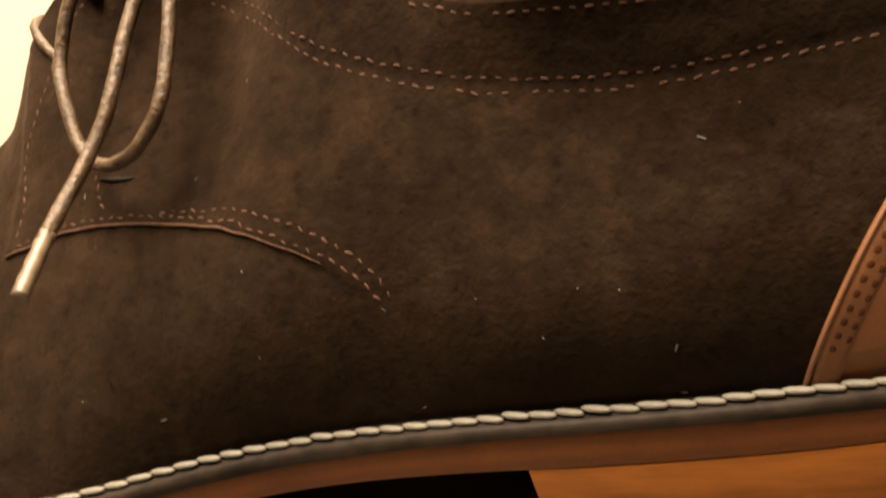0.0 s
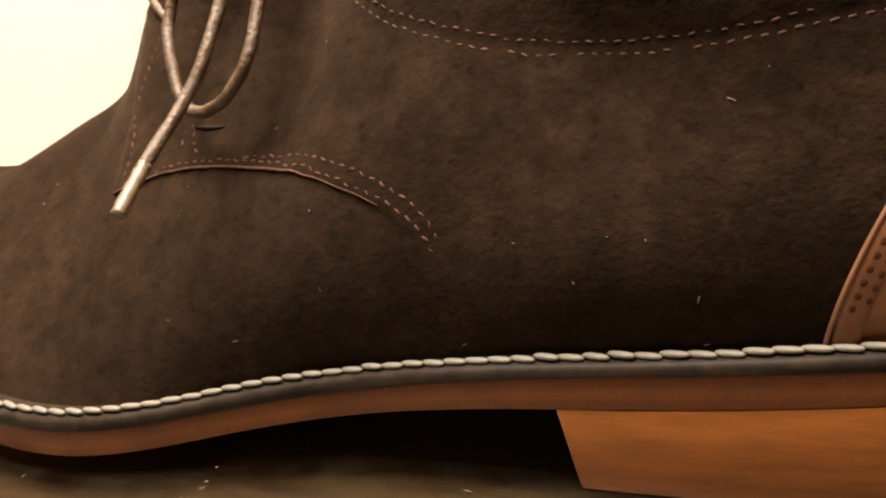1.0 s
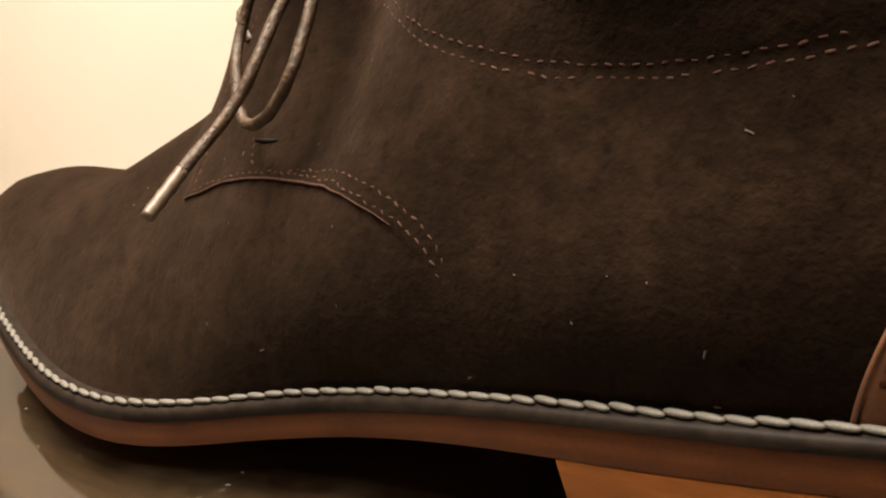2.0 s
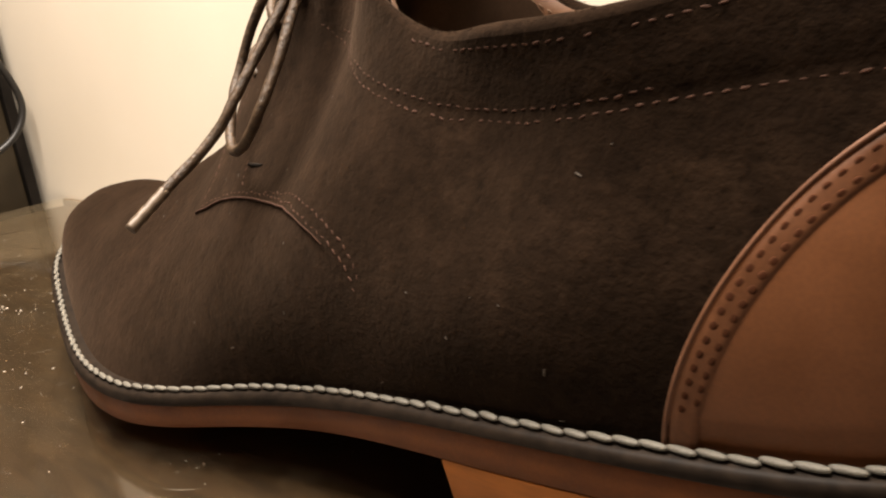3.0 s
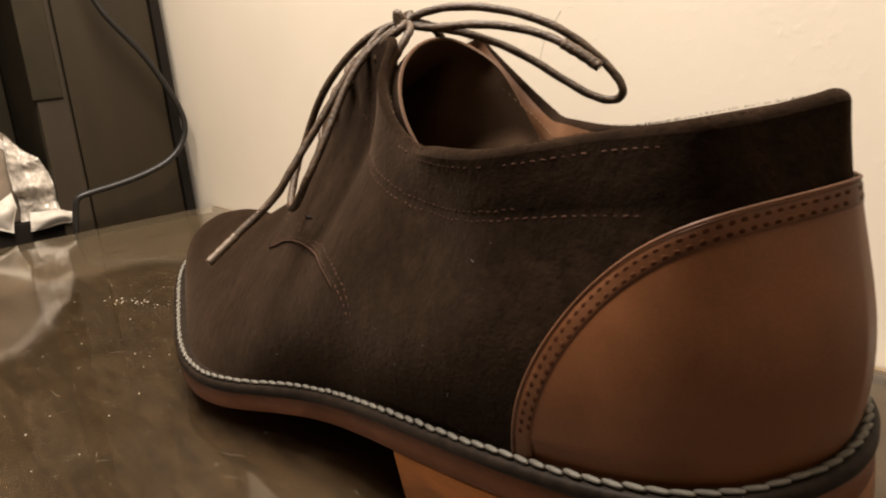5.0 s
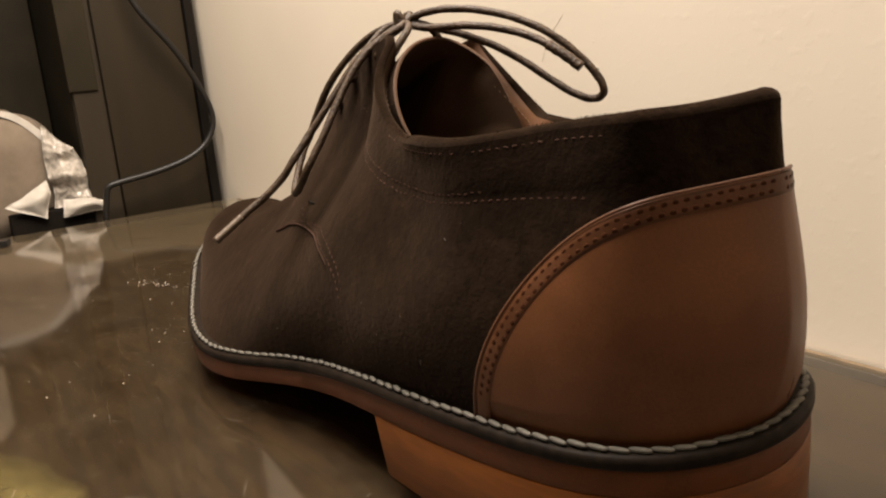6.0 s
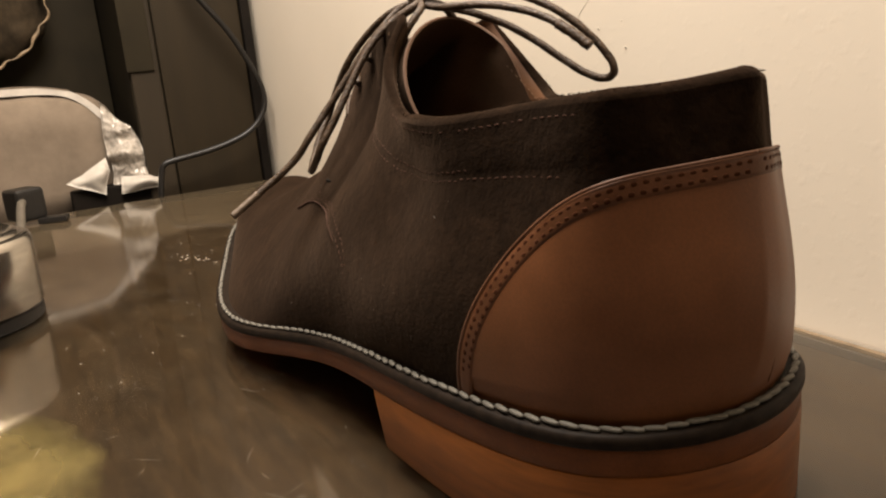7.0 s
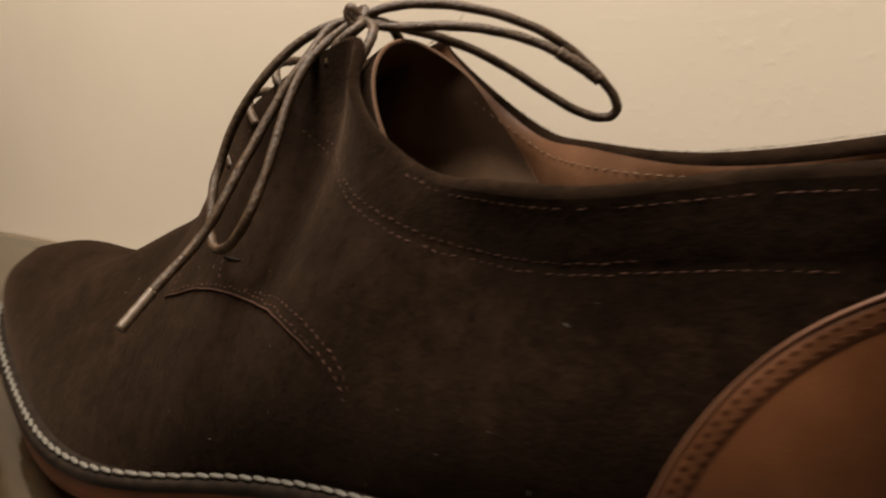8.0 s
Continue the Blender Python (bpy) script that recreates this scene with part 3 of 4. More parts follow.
for side in (-1, 1):
    hu = np.array(sorted(fz.uniform(1.1, 7.8) for _ in range(1100)))
    base = skin(side, hu, np.ones_like(hu))
    for p, u in zip(base, hu):
        w = float(np.interp(u, [0, 3, 5.5, 7, 8], [0.0055, 0.0050, 0.0040, 0.0030, 0.0025]))
        q = Vector(p) + Vector((fz.uniform(-0.0006, 0.0006), -side * w * fz.uniform(0.1, 0.8), w * 0.34))
        d = Vector((fz.uniform(-1, 1), fz.uniform(-1, 1), fz.uniform(0.4, 1.2))).normalized() * fz.uniform(0.0003, 0.0008)
        a = fz.uniform(0, 3.14)
        e = Vector((math.cos(a), math.sin(a), 0)) * 0.00008
        n = len(hair_v)
        hair_v += [q - e, q + e, q + d]
        hair_f.append((n, n + 1, n + 2))
part_mesh("nap_fuzz", mesh_from("nap_fuzz", hair_v, hair_f, SUEDE, False), shoe, "fine suede fuzz along the collar")

# lining and insole
verts, faces = [], []
for side in (-1, 1):
    rows = [inner[side]]
    for v in np.linspace(0.95, 0.0, 16):
        depth = np.interp(us, [0, 3, 5.5, 7, 8], [0.0058, 0.0053, 0.0045, 0.0035, 0.0030])
        rows.append(skin(side, us, np.full_like(us, v), -depth, False))
    g3 = np.stack(rows, 1)
    fs = grid_faces(len(us), 17, base=len(verts))
    faces += [q[::-1] for q in fs] if side < 0 else fs
    verts += list(g3.reshape(-1, 3))
lining = part_mesh("lining", weld(mesh_from("lining", verts, faces, LINING)), shoe, "smooth tan leather lining, darker behind the facing with shade in the colour")
# near front faces take the dark tongue leather, shade inside the throat included
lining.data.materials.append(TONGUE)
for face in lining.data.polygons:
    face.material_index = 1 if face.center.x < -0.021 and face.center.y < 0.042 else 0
us = np.linspace(0, 12, 100)
f = foot_line(us)
verts, faces = [], []
for p in f:
    z = float(level(WELT_Z, p[0])) + 0.0025
    verts += [(p[0] * 0.95, AXIS + p[3] - max(p[1] - 0.004, 0), z), (p[0] * 0.95, AXIS + p[3] + max(p[2] - 0.004, 0), z)]
faces = [(2 * i, 2 * i + 1, 2 * i + 3, 2 * i + 2) for i in range(len(us) - 1)]
part_mesh("insole", mesh_from("insole", verts, faces, LINING), shoe)

# tongue: a curved tab that rises out of the throat
def tongue_mesh():
    outer = []
    n, m = 31, 41
    for i in range(n):
        f = i / (n - 1)
        cx, cz, cy = -0.126 + 0.082 * f, 0.062 + 0.0602 * f ** 0.72, AXIS + 0.011 + 0.0085 * f
        half, tall = 0.0075 + 0.0160 * f ** 1.2, 0.006 + 0.018 * f ** 1.2
        row = []
        for j in range(m):
            an = -2.35 + 4.65 * j / (m - 1)
            fall = 1 - math.cos(an)
            p = [cx + (0.012 if an < 0 else 0.020) * f * fall, cy + half * math.sin(an) * (1.0 if an < 0 else 0.85), cz - tall * fall]
            # held inside both quarters
            near, _ = on_skin(-1, p[0], p[2])
            far, _ = on_skin(1, p[0], p[2])
            if math.hypot(near[0] - p[0], near[2] - p[2]) < 0.0015:
                p[1] = max(p[1], near[1] + 0.0030)
            if math.hypot(far[0] - p[0], far[2] - p[2]) < 0.0015:
                p[1] = min(p[1], far[1] - 0.0042)
            row.append(tuple(p))
        outer.append(row)
    return np.array(outer)


tg = tongue_mesh()
du, dv = np.gradient(tg, axis=0), np.gradient(tg, axis=1)
nn = np.cross(du, dv)
nn /= np.linalg.norm(nn, axis=2)[:, :, None]
if nn[12, 20, 2] < 0:
    nn = -nn
face_side, back_side = tg, tg - nn * 0.0012
n, m = tg.shape[:2]
verts = list(face_side.reshape(-1, 3))
part_mesh("tongue", mesh_from("tongue", verts, grid_faces(n, m), SUEDE), shoe, "dark suede tongue")
verts = list(back_side.reshape(-1, 3))
part_mesh("tongue_lining", mesh_from("tongue_lining", verts, grid_faces(n, m), TONGUE), shoe, "dark worn leather back of the tongue")
loop_ids = [(i, 0) for i in range(n)] + [(n - 1, j) for j in range(1, m)] + [(i, m - 1) for i in range(n - 2, -1, -1)]
verts, faces = [], []
for i, j in loop_ids:
    a, b, o = face_side[i, j], back_side[i, j], nn[i, j]
    out = (a - tg[max(i - 2, 0), 20])
    out /= np.linalg.norm(out)
    verts += [a, (a * 0.75 + b * 0.25) + out * 0.0004, (a * 0.25 + b * 0.75) + out * 0.0004, b]
faces = grid_faces(len(loop_ids), 4)
part_mesh("tongue_edge", mesh_from("tongue_edge", verts, faces, TONGUE_EDGE), shoe, "pale cut edge of the tongue")

# lint caught in the nap
verts, faces = [], []
lr = random.Random(11)
for k in range(26):
    x, z = lr.uniform(-0.16, 0.04), lr.uniform(0.028, 0.088)
    if k < 5:
        x, z = [(-0.067, 0.0292), (0.0287, 0.0718), (-0.0072, 0.0497), (0.0243, 0.0403), (0.0157, 0.0510)][k]
    p, n = on_skin(-1, x, z)
    n = Vector(n)
    t = n.orthogonal().normalized()
    t = Matrix.Rotation(lr.uniform(0, 6.28), 3, n) @ t
    b = n.cross(t)
    ln, w = lr.choice((0.0002, 0.0003, 0.0004, 0.0006)) * (1.2 if k < 5 else 1), lr.uniform(0.00008, 0.00018)
    c = Vector(p) + n * 0.0001
    q = len(verts)
    verts += [c - t * ln - b * w, c + t * ln - b * w, c + t * ln + b * w, c - t * ln + b * w, c + n * w]
    faces += [(q, q + 1, q + 4), (q + 1, q + 2, q + 4), (q + 2, q + 3, q + 4), (q + 3, q, q + 4)]
tagged(part_mesh("lint", mesh_from("lint", verts, faces, LINT, False), shoe, "pale lint caught in the suede"), kind="stuff")

# heel counter: a tan leather patch round the back
U_FRONT, V_BACK = 3.48, 0.796


def counter_top(u):
    return V_BACK * np.maximum(0.0, 1 - (np.asarray(u) / U_FRONT) ** 4.4) ** 0.66


psi = np.linspace(0, math.pi / 2, 121)
cu = U_FRONT * np.sin(psi)
cw = np.linspace(0, 1, 41)
verts, faces = [], []
for side in (-1, 1):
    uu = np.repeat(cu, len(cw))
    vv = (counter_top(cu)[:, None] * cw[None, :]).ravel()
    lift = np.tile(np.where(cw > 0.999, -0.0002, 0.0013), len(cu)) * np.clip(vv / 0.10, 0.25, 1)
    g = skin(side, uu, vv, lift)
    fs = grid_faces(len(cu), len(cw), base=len(verts))
    faces += fs if side < 0 else [q[::-1] for q in fs]
    verts += list(g)
counter = part_mesh("heel_counter", weld(mesh_from("heel_counter", verts, faces, COUNTER)), shoe, "smooth tan leather heel counter with a worn shine")
# its skived, lighter edge
eu = U_FRONT * np.sin(np.linspace(0, math.pi / 2, 161))
for side in (-1, 1):
    pts = skin(side, eu, counter_top(eu) - 0.002, 0.0012)
    v, f = tube(pts[::4], 0.00042, 6, 3)
    part_mesh("edge_binding", mesh_from("edge_binding", v, f, COUNTER_EDGE), counter, "lighter cut edge of the leather")

# ---- sole, welt, heel ----
SU = np.linspace(0, K, 241)


def outline(side, off):
    f = foot_line(SU)
    d = f[:, 1] if side < 0 else f[:, 2]
    gx, gd = np.gradient(f[:, 0]), np.gradient(d)
    gx[0] = gx[-1] = 0
    ln = np.hypot(gx, gd) + 1e-12
    nx, nd = gd / ln, -gx / ln
    nx[0], nd[0], nx[-1], nd[-1] = 1, 0, -1, 0
    return f[:, 0] + nx * off, AXIS + f[:, 3] + side * np.maximum(d + nd * off, 0)


def slab(name, profile, material, label, first=0, last=len(SU)):
    """A layer of the sole; profile: (offset, height as a function of x) from its top inner edge outwards and down to its bottom inner edge."""
    verts, faces = [], []
    sides = []
    for side in (-1, 1):
        rows = []
        for off, fz in profile:
            x, y = outline(side, off)
            rows.append(np.stack([x, y, fz(x)], 1)[first:last])
        g = np.stack(rows, 1)
        fs = grid_faces(g.shape[0], g.shape[1], base=len(verts))
        faces += fs if side < 0 else [q[::-1] for q in fs]
        sides.append((len(verts), g.shape[0], g.shape[1]))
        verts += list(g.reshape(-1, 3))
    (b0, n0, m0), (b1, _, _) = sides
    for i in range(n0 - 1):
        faces.append((b0 + i * m0, b1 + i * m0, b1 + (i + 1) * m0, b0 + (i + 1) * m0))
        faces.append((b0 + i * m0 + m0 - 1, b0 + (i + 1) * m0 + m0 - 1, b1 + (i + 1) * m0 + m0 - 1, b1 + i * m0 + m0 - 1))
    if last < len(SU):
        e0, e1 = b0 + (n0 - 1) * m0, b1 + (n0 - 1) * m0
        for j in range(m0 - 1):
            faces.append((e0 + j, e1 + j, e1 + j + 1, e0 + j + 1))
    ob = part_mesh(name, mesh_from(name, verts, faces, material), shoe, label)
    ob.data.set_sharp_from_angle(angle=radians(50))
    return ob


def wz(d):
    return lambda x: level(WELT_Z, x) + d


def uz(d):
    return lambda x: level(UNDER_Z, x) + d


def seam_z(d):
    return lambda x: level(SEAM_Z, x) + d


def tread_z(x):
    return np.maximum(level(UNDER_Z, x) - 0.0050 * np.clip((0.0 - x) / 0.05, 0, 1), 0.0002)


slab("welt", [(-0.003, wz(0)), (0.0036, wz(-0.0002)), (0.0044, wz(-0.0006)), (0.0048, wz(-0.0014)), (0.0048, seam_z(0.0006)), (0.0042, seam_z(0.0001)), (-0.003, seam_z(0))], WELT, "black rubbed welt edge")
slab("outsole", [(-0.003, seam_z(-0.0001)), (0.0036, seam_z(-0.0002)), (0.0040, seam_z(-0.0009)), (0.0040, uz(0.0004)), (0.0037, uz(0)), (-0.010, tread_z), (-0.016, tread_z)], SOLE, "red-brown leather sole edge")
heel_last = int(np.argmin(np.abs(foot_line(SU)[:, 0] - 0.0005)))


def heel_z(f):
    return lambda x: level(UNDER_Z, x) * f


heel = slab("heel", [(-0.004, lambda x: level(UNDER_Z, x) - 0.0001), (0.0038, lambda x: level(UNDER_Z, x) - 0.0001), (0.0041, lambda x: level(UNDER_Z, x) - 0.0005), (0.0038, heel_z(0.5)),
              (0.0035, lambda x: 0 * x + 0.0012), (0.0029, lambda x: 0 * x + 0.0001), (-0.004, lambda x: 0 * x + 0.0001)], HEEL, "amber-brown stacked heel block", 0, heel_last)
for vert in heel.data.vertices:
    vert.co.x -= 0.0042 * vert.co.z / 0.017 * min(1.0, max(0.0, (0.010 - vert.co.x) / 0.009))

# ---- stitches ----


def capsule(length, r, flat=0.8, sides=8, material=THREAD, name="stitch"):
    verts, faces = [], []
    prof = [(-0.5, 0.25), (-0.42, 0.72), (-0.2, 1.0), (0.2, 1.0), (0.42, 0.72), (0.5, 0.25)]
    for t, k in prof:
        for j in range(sides):
            an = 2 * math.pi * j / sides
            verts.append((t * length, r * k * math.cos(an), r * k * flat * math.sin(an)))
    for i in range(len(prof) - 1):
        for j in range(sides):
            q = (j + 1) % sides
            faces.append((i * sides + j, i * sides + q, (i + 1) * sides + q, (i + 1) * sides + j))
    faces.append(tuple(range(sides))[::-1])
    faces.append(tuple((len(prof) - 1) * sides + j for j in range(sides)))
    return mesh_from(name, verts, faces, material)


def place(me, name, parent, p, along, normal, slant=0.0):
    a = Vector(along).normalized()
    n = Vector(normal)
    n = (n - a * n.dot(a)).normalized()
    b = n.cross(a)
    if slant:
        a2 = (a * math.cos(slant) + b * math.sin(slant)).normalized()
        b = n.cross(a2)
        a = a2
    ob = new(name, me)
    ob.matrix_world = Matrix(((a.x, b.x, n.x, p[0]), (a.y, b.y, n.y, p[1]), (a.z, b.z, n.z, p[2]), (0, 0, 0, 1)))
    ob.parent = parent
    return ob


def spaced(line, gap, start=0.0):
    line = np.asarray(line)
    seg = np.linalg.norm(np.diff(line, axis=0), axis=1)
    s = np.concatenate([[0], np.cumsum(seg)])
    out = []
    t = start + gap / 2
    while t < s[-1]:
        i = min(np.searchsorted(s, t) - 1, len(seg) - 1)
        f = (t - s[i]) / seg[i]
        out.append((line[i] * (1 - f) + line[i + 1] * f, line[i + 1] - line[i]))
        t += gap
    return out


welt_thread = capsule(0.0051, 0.00076, 0.8)
ring = []
for side in (-1, 1):
    x, y = outline(side, 0.0026)
    p = np.stack([x, y, level(WELT_Z, x) + 0.0006], 1)
    ring = list(p[::-1]) if side < 0 else ring + list(p[1:])
rs = random.Random(2)
for p, along in spaced(ring, 0.0045):
    j = Vector((0, 0, rs.uniform(-0.0002, 0.0002)))
    place(welt_thread, "welt_stitch", shoe, Vector(p) + j, along, (0, 0, 1), -0.20 + rs.uniform(-0.07, 0.07))


def seam_row(side, pts, gap, me, name, lift=-0.00003, parent=None, slant=0.0):
    line = spline(pts, np.linspace(0, len(pts) - 1, 40 * (len(pts) - 1)))
    spots = []
    for x, z in line:
        p, n = on_skin(side, x, z)
        spots.append(np.concatenate([p, n]))
    spots = np.array(spots)
    pos = spots[:, :3].copy()
    for _ in range(6):
        pos[1:-1] = (pos[:-2] + pos[1:-1] * 2 + pos[2:]) / 4
    for p, along in spaced(pos, gap):
        k = int(np.argmin(((pos - p) ** 2).sum(1)))
        n = spots[k, 3:]
        q = Vector(p) + Vector(n) * (float(np.dot(spots[k, :3] - np.array(p), n)) + lift + rs.uniform(-0.00004, 0.00004))
        if rs.random() < 0.05:
            continue
        ob = place(me, name, parent or shoe, q, along, n, slant + rs.uniform(-0.22, 0.22))
        k = rs.uniform(0.75, 1.1)
        ob.scale = (k, k * rs.uniform(0.8, 1.2), k)


fine_thread = capsule(0.0014, 0.00025, 0.6, 6, SEAM, "seam_stitch")
lining_thread = capsule(0.0015, 0.00020, 0.35, 6, LINING_THREAD, "lining_stitch")
VAMP_A = [(-0.1040, 0.0566), (-0.0915, 0.0602), (-0.0810, 0.0619), (-0.0685, 0.0625), (-0.0550, 0.0624), (-0.0480, 0.0619), (-0.0375, 0.0592), (-0.0304, 0.0561), (-0.0252, 0.0521), (-0.0225, 0.0475)]
VAMP_B = [(x + 0.0011 * k, z + 0.0024 * k) for (x, z), k in zip(VAMP_A[3:], (0.2, 0.6, 0.9, 1.0, 1.0, 1.0, 1.0))]
COLLAR_A = [(-0.0660, 0.1005), (-0.0570, 0.0960), (-0.0480, 0.0932), (-0.0345, 0.0872), (-0.0205, 0.0832), (-0.0095, 0.0806), (0.0030, 0.0792), (0.0200, 0.0795), (0.0409, 0.0820), (0.0617, 0.0842), (0.0720, 0.0852)]
COLLAR_B = [(x + 0.0006, z + 0.0022) for x, z in COLLAR_A[1:9]]
RIM = [(p[0], p[2]) for p in skin(-1, np.linspace(6.0, 2.2, 9), np.full(9, 0.968))]
FRONT = [(-0.1040, 0.0572), (-0.1040, 0.0652), (-0.1055, 0.0720), (-0.1015, 0.0830), (-0.0930, 0.0960), (-0.0800, 0.1060)]
TACK = [(-0.0818, 0.0628), (-0.0832, 0.0655), (-0.0846, 0.0690)]
for side in (-1, 1):
    for row in (VAMP_A, VAMP_B, COLLAR_A, COLLAR_B, RIM, FRONT, TACK):
        seam_row(side, row, 0.0025, fine_thread, "seam_stitch")
for side in (-1, 1):
    line = []
    for x, z in spline([(-0.1066, 0.0541), (-0.1025, 0.0553), (-0.0915, 0.0584), (-0.0810, 0.0601), (-0.0685, 0.0607), (-0.0550, 0.0606), (-0.0485, 0.0602), (-0.0380, 0.0577), (-0.0325, 0.0553)], np.linspace(0, 8, 80)):
        p, n = on_skin(side, x, z + 0.0006)
        line.append(np.array(p) + np.array(n) * 0.0001)
    line = np.array(line)
    for _ in range(8):
        line[1:-1] = (line[:-2] + 2 * line[1:-1] + line[2:]) / 4
    v, f = tube(line[::3], 0.00034, 7, 4, lambda q: 1.0 - 0.75 * max(0.0, q - 0.6) / 0.4)
    part_mesh("quarter_edge", mesh_from("quarter_edge", v, f, RAW_EDGE), shoe, "reddish raw suede edge")
# short slit above the tack, under the hanging loop; near-black cord paints its shade
line = []
for x in np.linspace(-0.0836, -0.0752, 25):
    p, n = on_skin(-1, float(x), 0.0680)
    line.append(np.array(p) + np.array(n) * 0.0001)
line = np.array(line)
for _ in range(20):
    line[1:-1] = (line[:-2] + 2 * line[1:-1] + line[2:]) / 4
v, f = tube(line[::4], 0.00055, 8, 5, lambda q: 0.15 + 0.85 * math.sin(3.1416 * q) ** 0.6)
part_mesh("facing_slit", mesh_from("facing_slit", v, f, GAP), shoe, "short dark slit in the facing")
slit = skin(1, np.full(8, 0.42), np.linspace(0.07, 0.17, 8), 0.0012)
v, f = tube(slit, 0.00020, 6, 4, lambda q: 0.2 + 0.8 * math.sin(3.1416 * q))
part_mesh("back_slit", mesh_from("back_slit", v, f, DARK_SEAM), counter, "short dark slit in the leather")
# burnished band along the counter's edge, with two rows of dark stitch holes in it
for side in (-1, 1):
    t = np.linspace(0.0, math.pi / 2 - 0.04, 141)
    rows = []
    for inset, lift in ((0.012, 0.00110), (0.016, 0.00142), (0.034, 0.00148), (0.050, 0.00150), (0.066, 0.00148), (0.083, 0.00142), (0.087, 0.00110)):
        rows.append(skin(side, U_FRONT * np.sin(t) * (1 - inset * 0.62), counter_top(U_FRONT * np.sin(t)) * (1 - inset * 1.05), lift))
    g = np.stack(rows, 1)
    fs = grid_faces(g.shape[0], g.shape[1])
    part_mesh("stitched_band", mesh_from("stitched_band", g.reshape(-1, 3), fs if side > 0 else [q[::-1] for q in fs], COUNTER_BAND), counter, "darker burnished band along the edge")
# flat dark beads draw the stitch holes, their shade in the colour
dark_hole = capsule(0.0013, 0.00062, 0.10, 6, DARK_SEAM, "counter_hole")
for side in (-1, 1):
    for inset in (0.034, 0.066):
        t = np.linspace(0.02 if inset < 0.05 else 0.032, math.pi / 2 - 0.17, 200)
        u = U_FRONT * np.sin(t) * (1 - inset * 0.62)
        v = counter_top(U_FRONT * np.sin(t)) * (1 - inset * 1.05)
        pos = skin(side, u, v, 0.00146)
        out = skin(side, u, v, 0.0030) - pos
        for p, along in spaced(pos, 0.0024):
            k = int(np.argmin(((pos - p) ** 2).sum(1)))
            place(dark_hole, "counter_hole", counter, p, along, out[k], rs.uniform(-0.3, 0.3))

# pale stitches just under the lining's rim
for side in (-1, 1):
    us = np.linspace(0.6, 7.3, 300)
    depth = np.interp(us, [0, 3, 5.5, 7, 8], [0.0058, 0.0053, 0.0045, 0.0035, 0.0030])
    pos = skin(side, us, np.full_like(us, 0.945), -depth - 0.0002, False)
    out = skin(side, us, np.full_like(us, 0.945), -depth - 0.002, False) - pos
    for p, along in spaced(pos, 0.0029):
        k = int(np.argmin(((pos - p) ** 2).sum(1)))
        place(lining_thread, "lining_stitch", shoe, p, along, out[k], rs.uniform(-0.3, 0.3))

# ---- laces ----
KNOT = (-0.0545, 0.0510, 0.1278)


def cord(name, pts, r=0.0013, label="", material=LACE, per=10):
    v, f = tube(pts, r, 9, per, None, 0.06)
    return part_mesh(name, mesh_from(name, v, f, material), shoe, label)


cord("lace_end", [KNOT, (-0.0600, 0.0465, 0.1262), (-0.0612, 0.0391, 0.1200), (-0.0642, 0.0330, 0.1130), (-0.0665, 0.0255, 0.1035), (-0.0684, 0.0170, 0.0931), (-0.0695, 0.0100, 0.0846),
                  (-0.0722, 0.0040, 0.0771), (-0.0741, -0.0062, 0.0699), (-0.0745, -0.0099, 0.0675)], label="waxed brown lace end hanging loose", per=6)
cord("lace_tip", [(-0.0744, -0.0086, 0.0683), (-0.0745, -0.0138, 0.0650), (-0.0745, -0.0188, 0.0619)], 0.00138, "pale plastic-tipped lace end", TIP)
cord("lace_bow", [KNOT, (-0.067, 0.0425, 0.1235), (-0.0805, 0.0325, 0.1085), (-0.0875, 0.0275, 0.0940), (-0.0872, 0.0232, 0.0872), (-0.0849, 0.0195, 0.0817), (-0.0826, 0.0165, 0.0770), (-0.0772, 0.0128, 0.0733),
                  (-0.0700, 0.0108, 0.0744), (-0.0648, 0.0108, 0.0782), (-0.0612, 0.0122, 0.0834), (-0.0604, 0.0155, 0.0885), (-0.0603, 0.0225, 0.0990), (-0.0610, 0.0360, 0.1165), KNOT], label="thin waxed lace hanging in a loop", per=5)
cord("lace_bow", [KNOT, (-0.045, 0.057, 0.1306), (-0.030, 0.067, 0.1288), (-0.014, 0.077, 0.1215), (-0.004, 0.085, 0.1110), (0.001, 0.089, 0.1015), (-0.003, 0.088, 0.0980), (-0.013, 0.083, 0.1030), (-0.028, 0.073, 0.1155), (-0.042, 0.060, 0.1238), KNOT], label="waxed lace bow standing off the tongue")
cord("lace_end", [KNOT, (-0.046, 0.055, 0.1252), (-0.032, 0.062, 0.1245), (-0.018, 0.071, 0.1208), (-0.008, 0.076, 0.1155), (-0.001, 0.0795, 0.1100)], label="lace end lying along the bow")
cord("lace_tip", [(-0.009, 0.0755, 0.1162), (-0.004, 0.078, 0.1125), (0.0005, 0.0802, 0.1085)], 0.0017, "brown lace end sleeve")
for k in range(3):
    a = 0.9 * k
    ring = [(KNOT[0] + 0.0023 * math.cos(t + a) * (1 - 0.2 * k), KNOT[1] + 0.0023 * math.sin(t + a), KNOT[2] + 0.0018 * math.sin(2 * t + k) + 0.0006 * k) for t in np.linspace(0, 6.0, 8)]
    cord("lace_knot", ring, 0.0014, "tight knot of the lace")
# tails from the top eyelets to the knot
cord("lace_tail", [(-0.0565, 0.0405, 0.1170), (-0.0535, 0.0425, 0.1225), (-0.0500, 0.0468, 0.1262), KNOT], 0.0014)
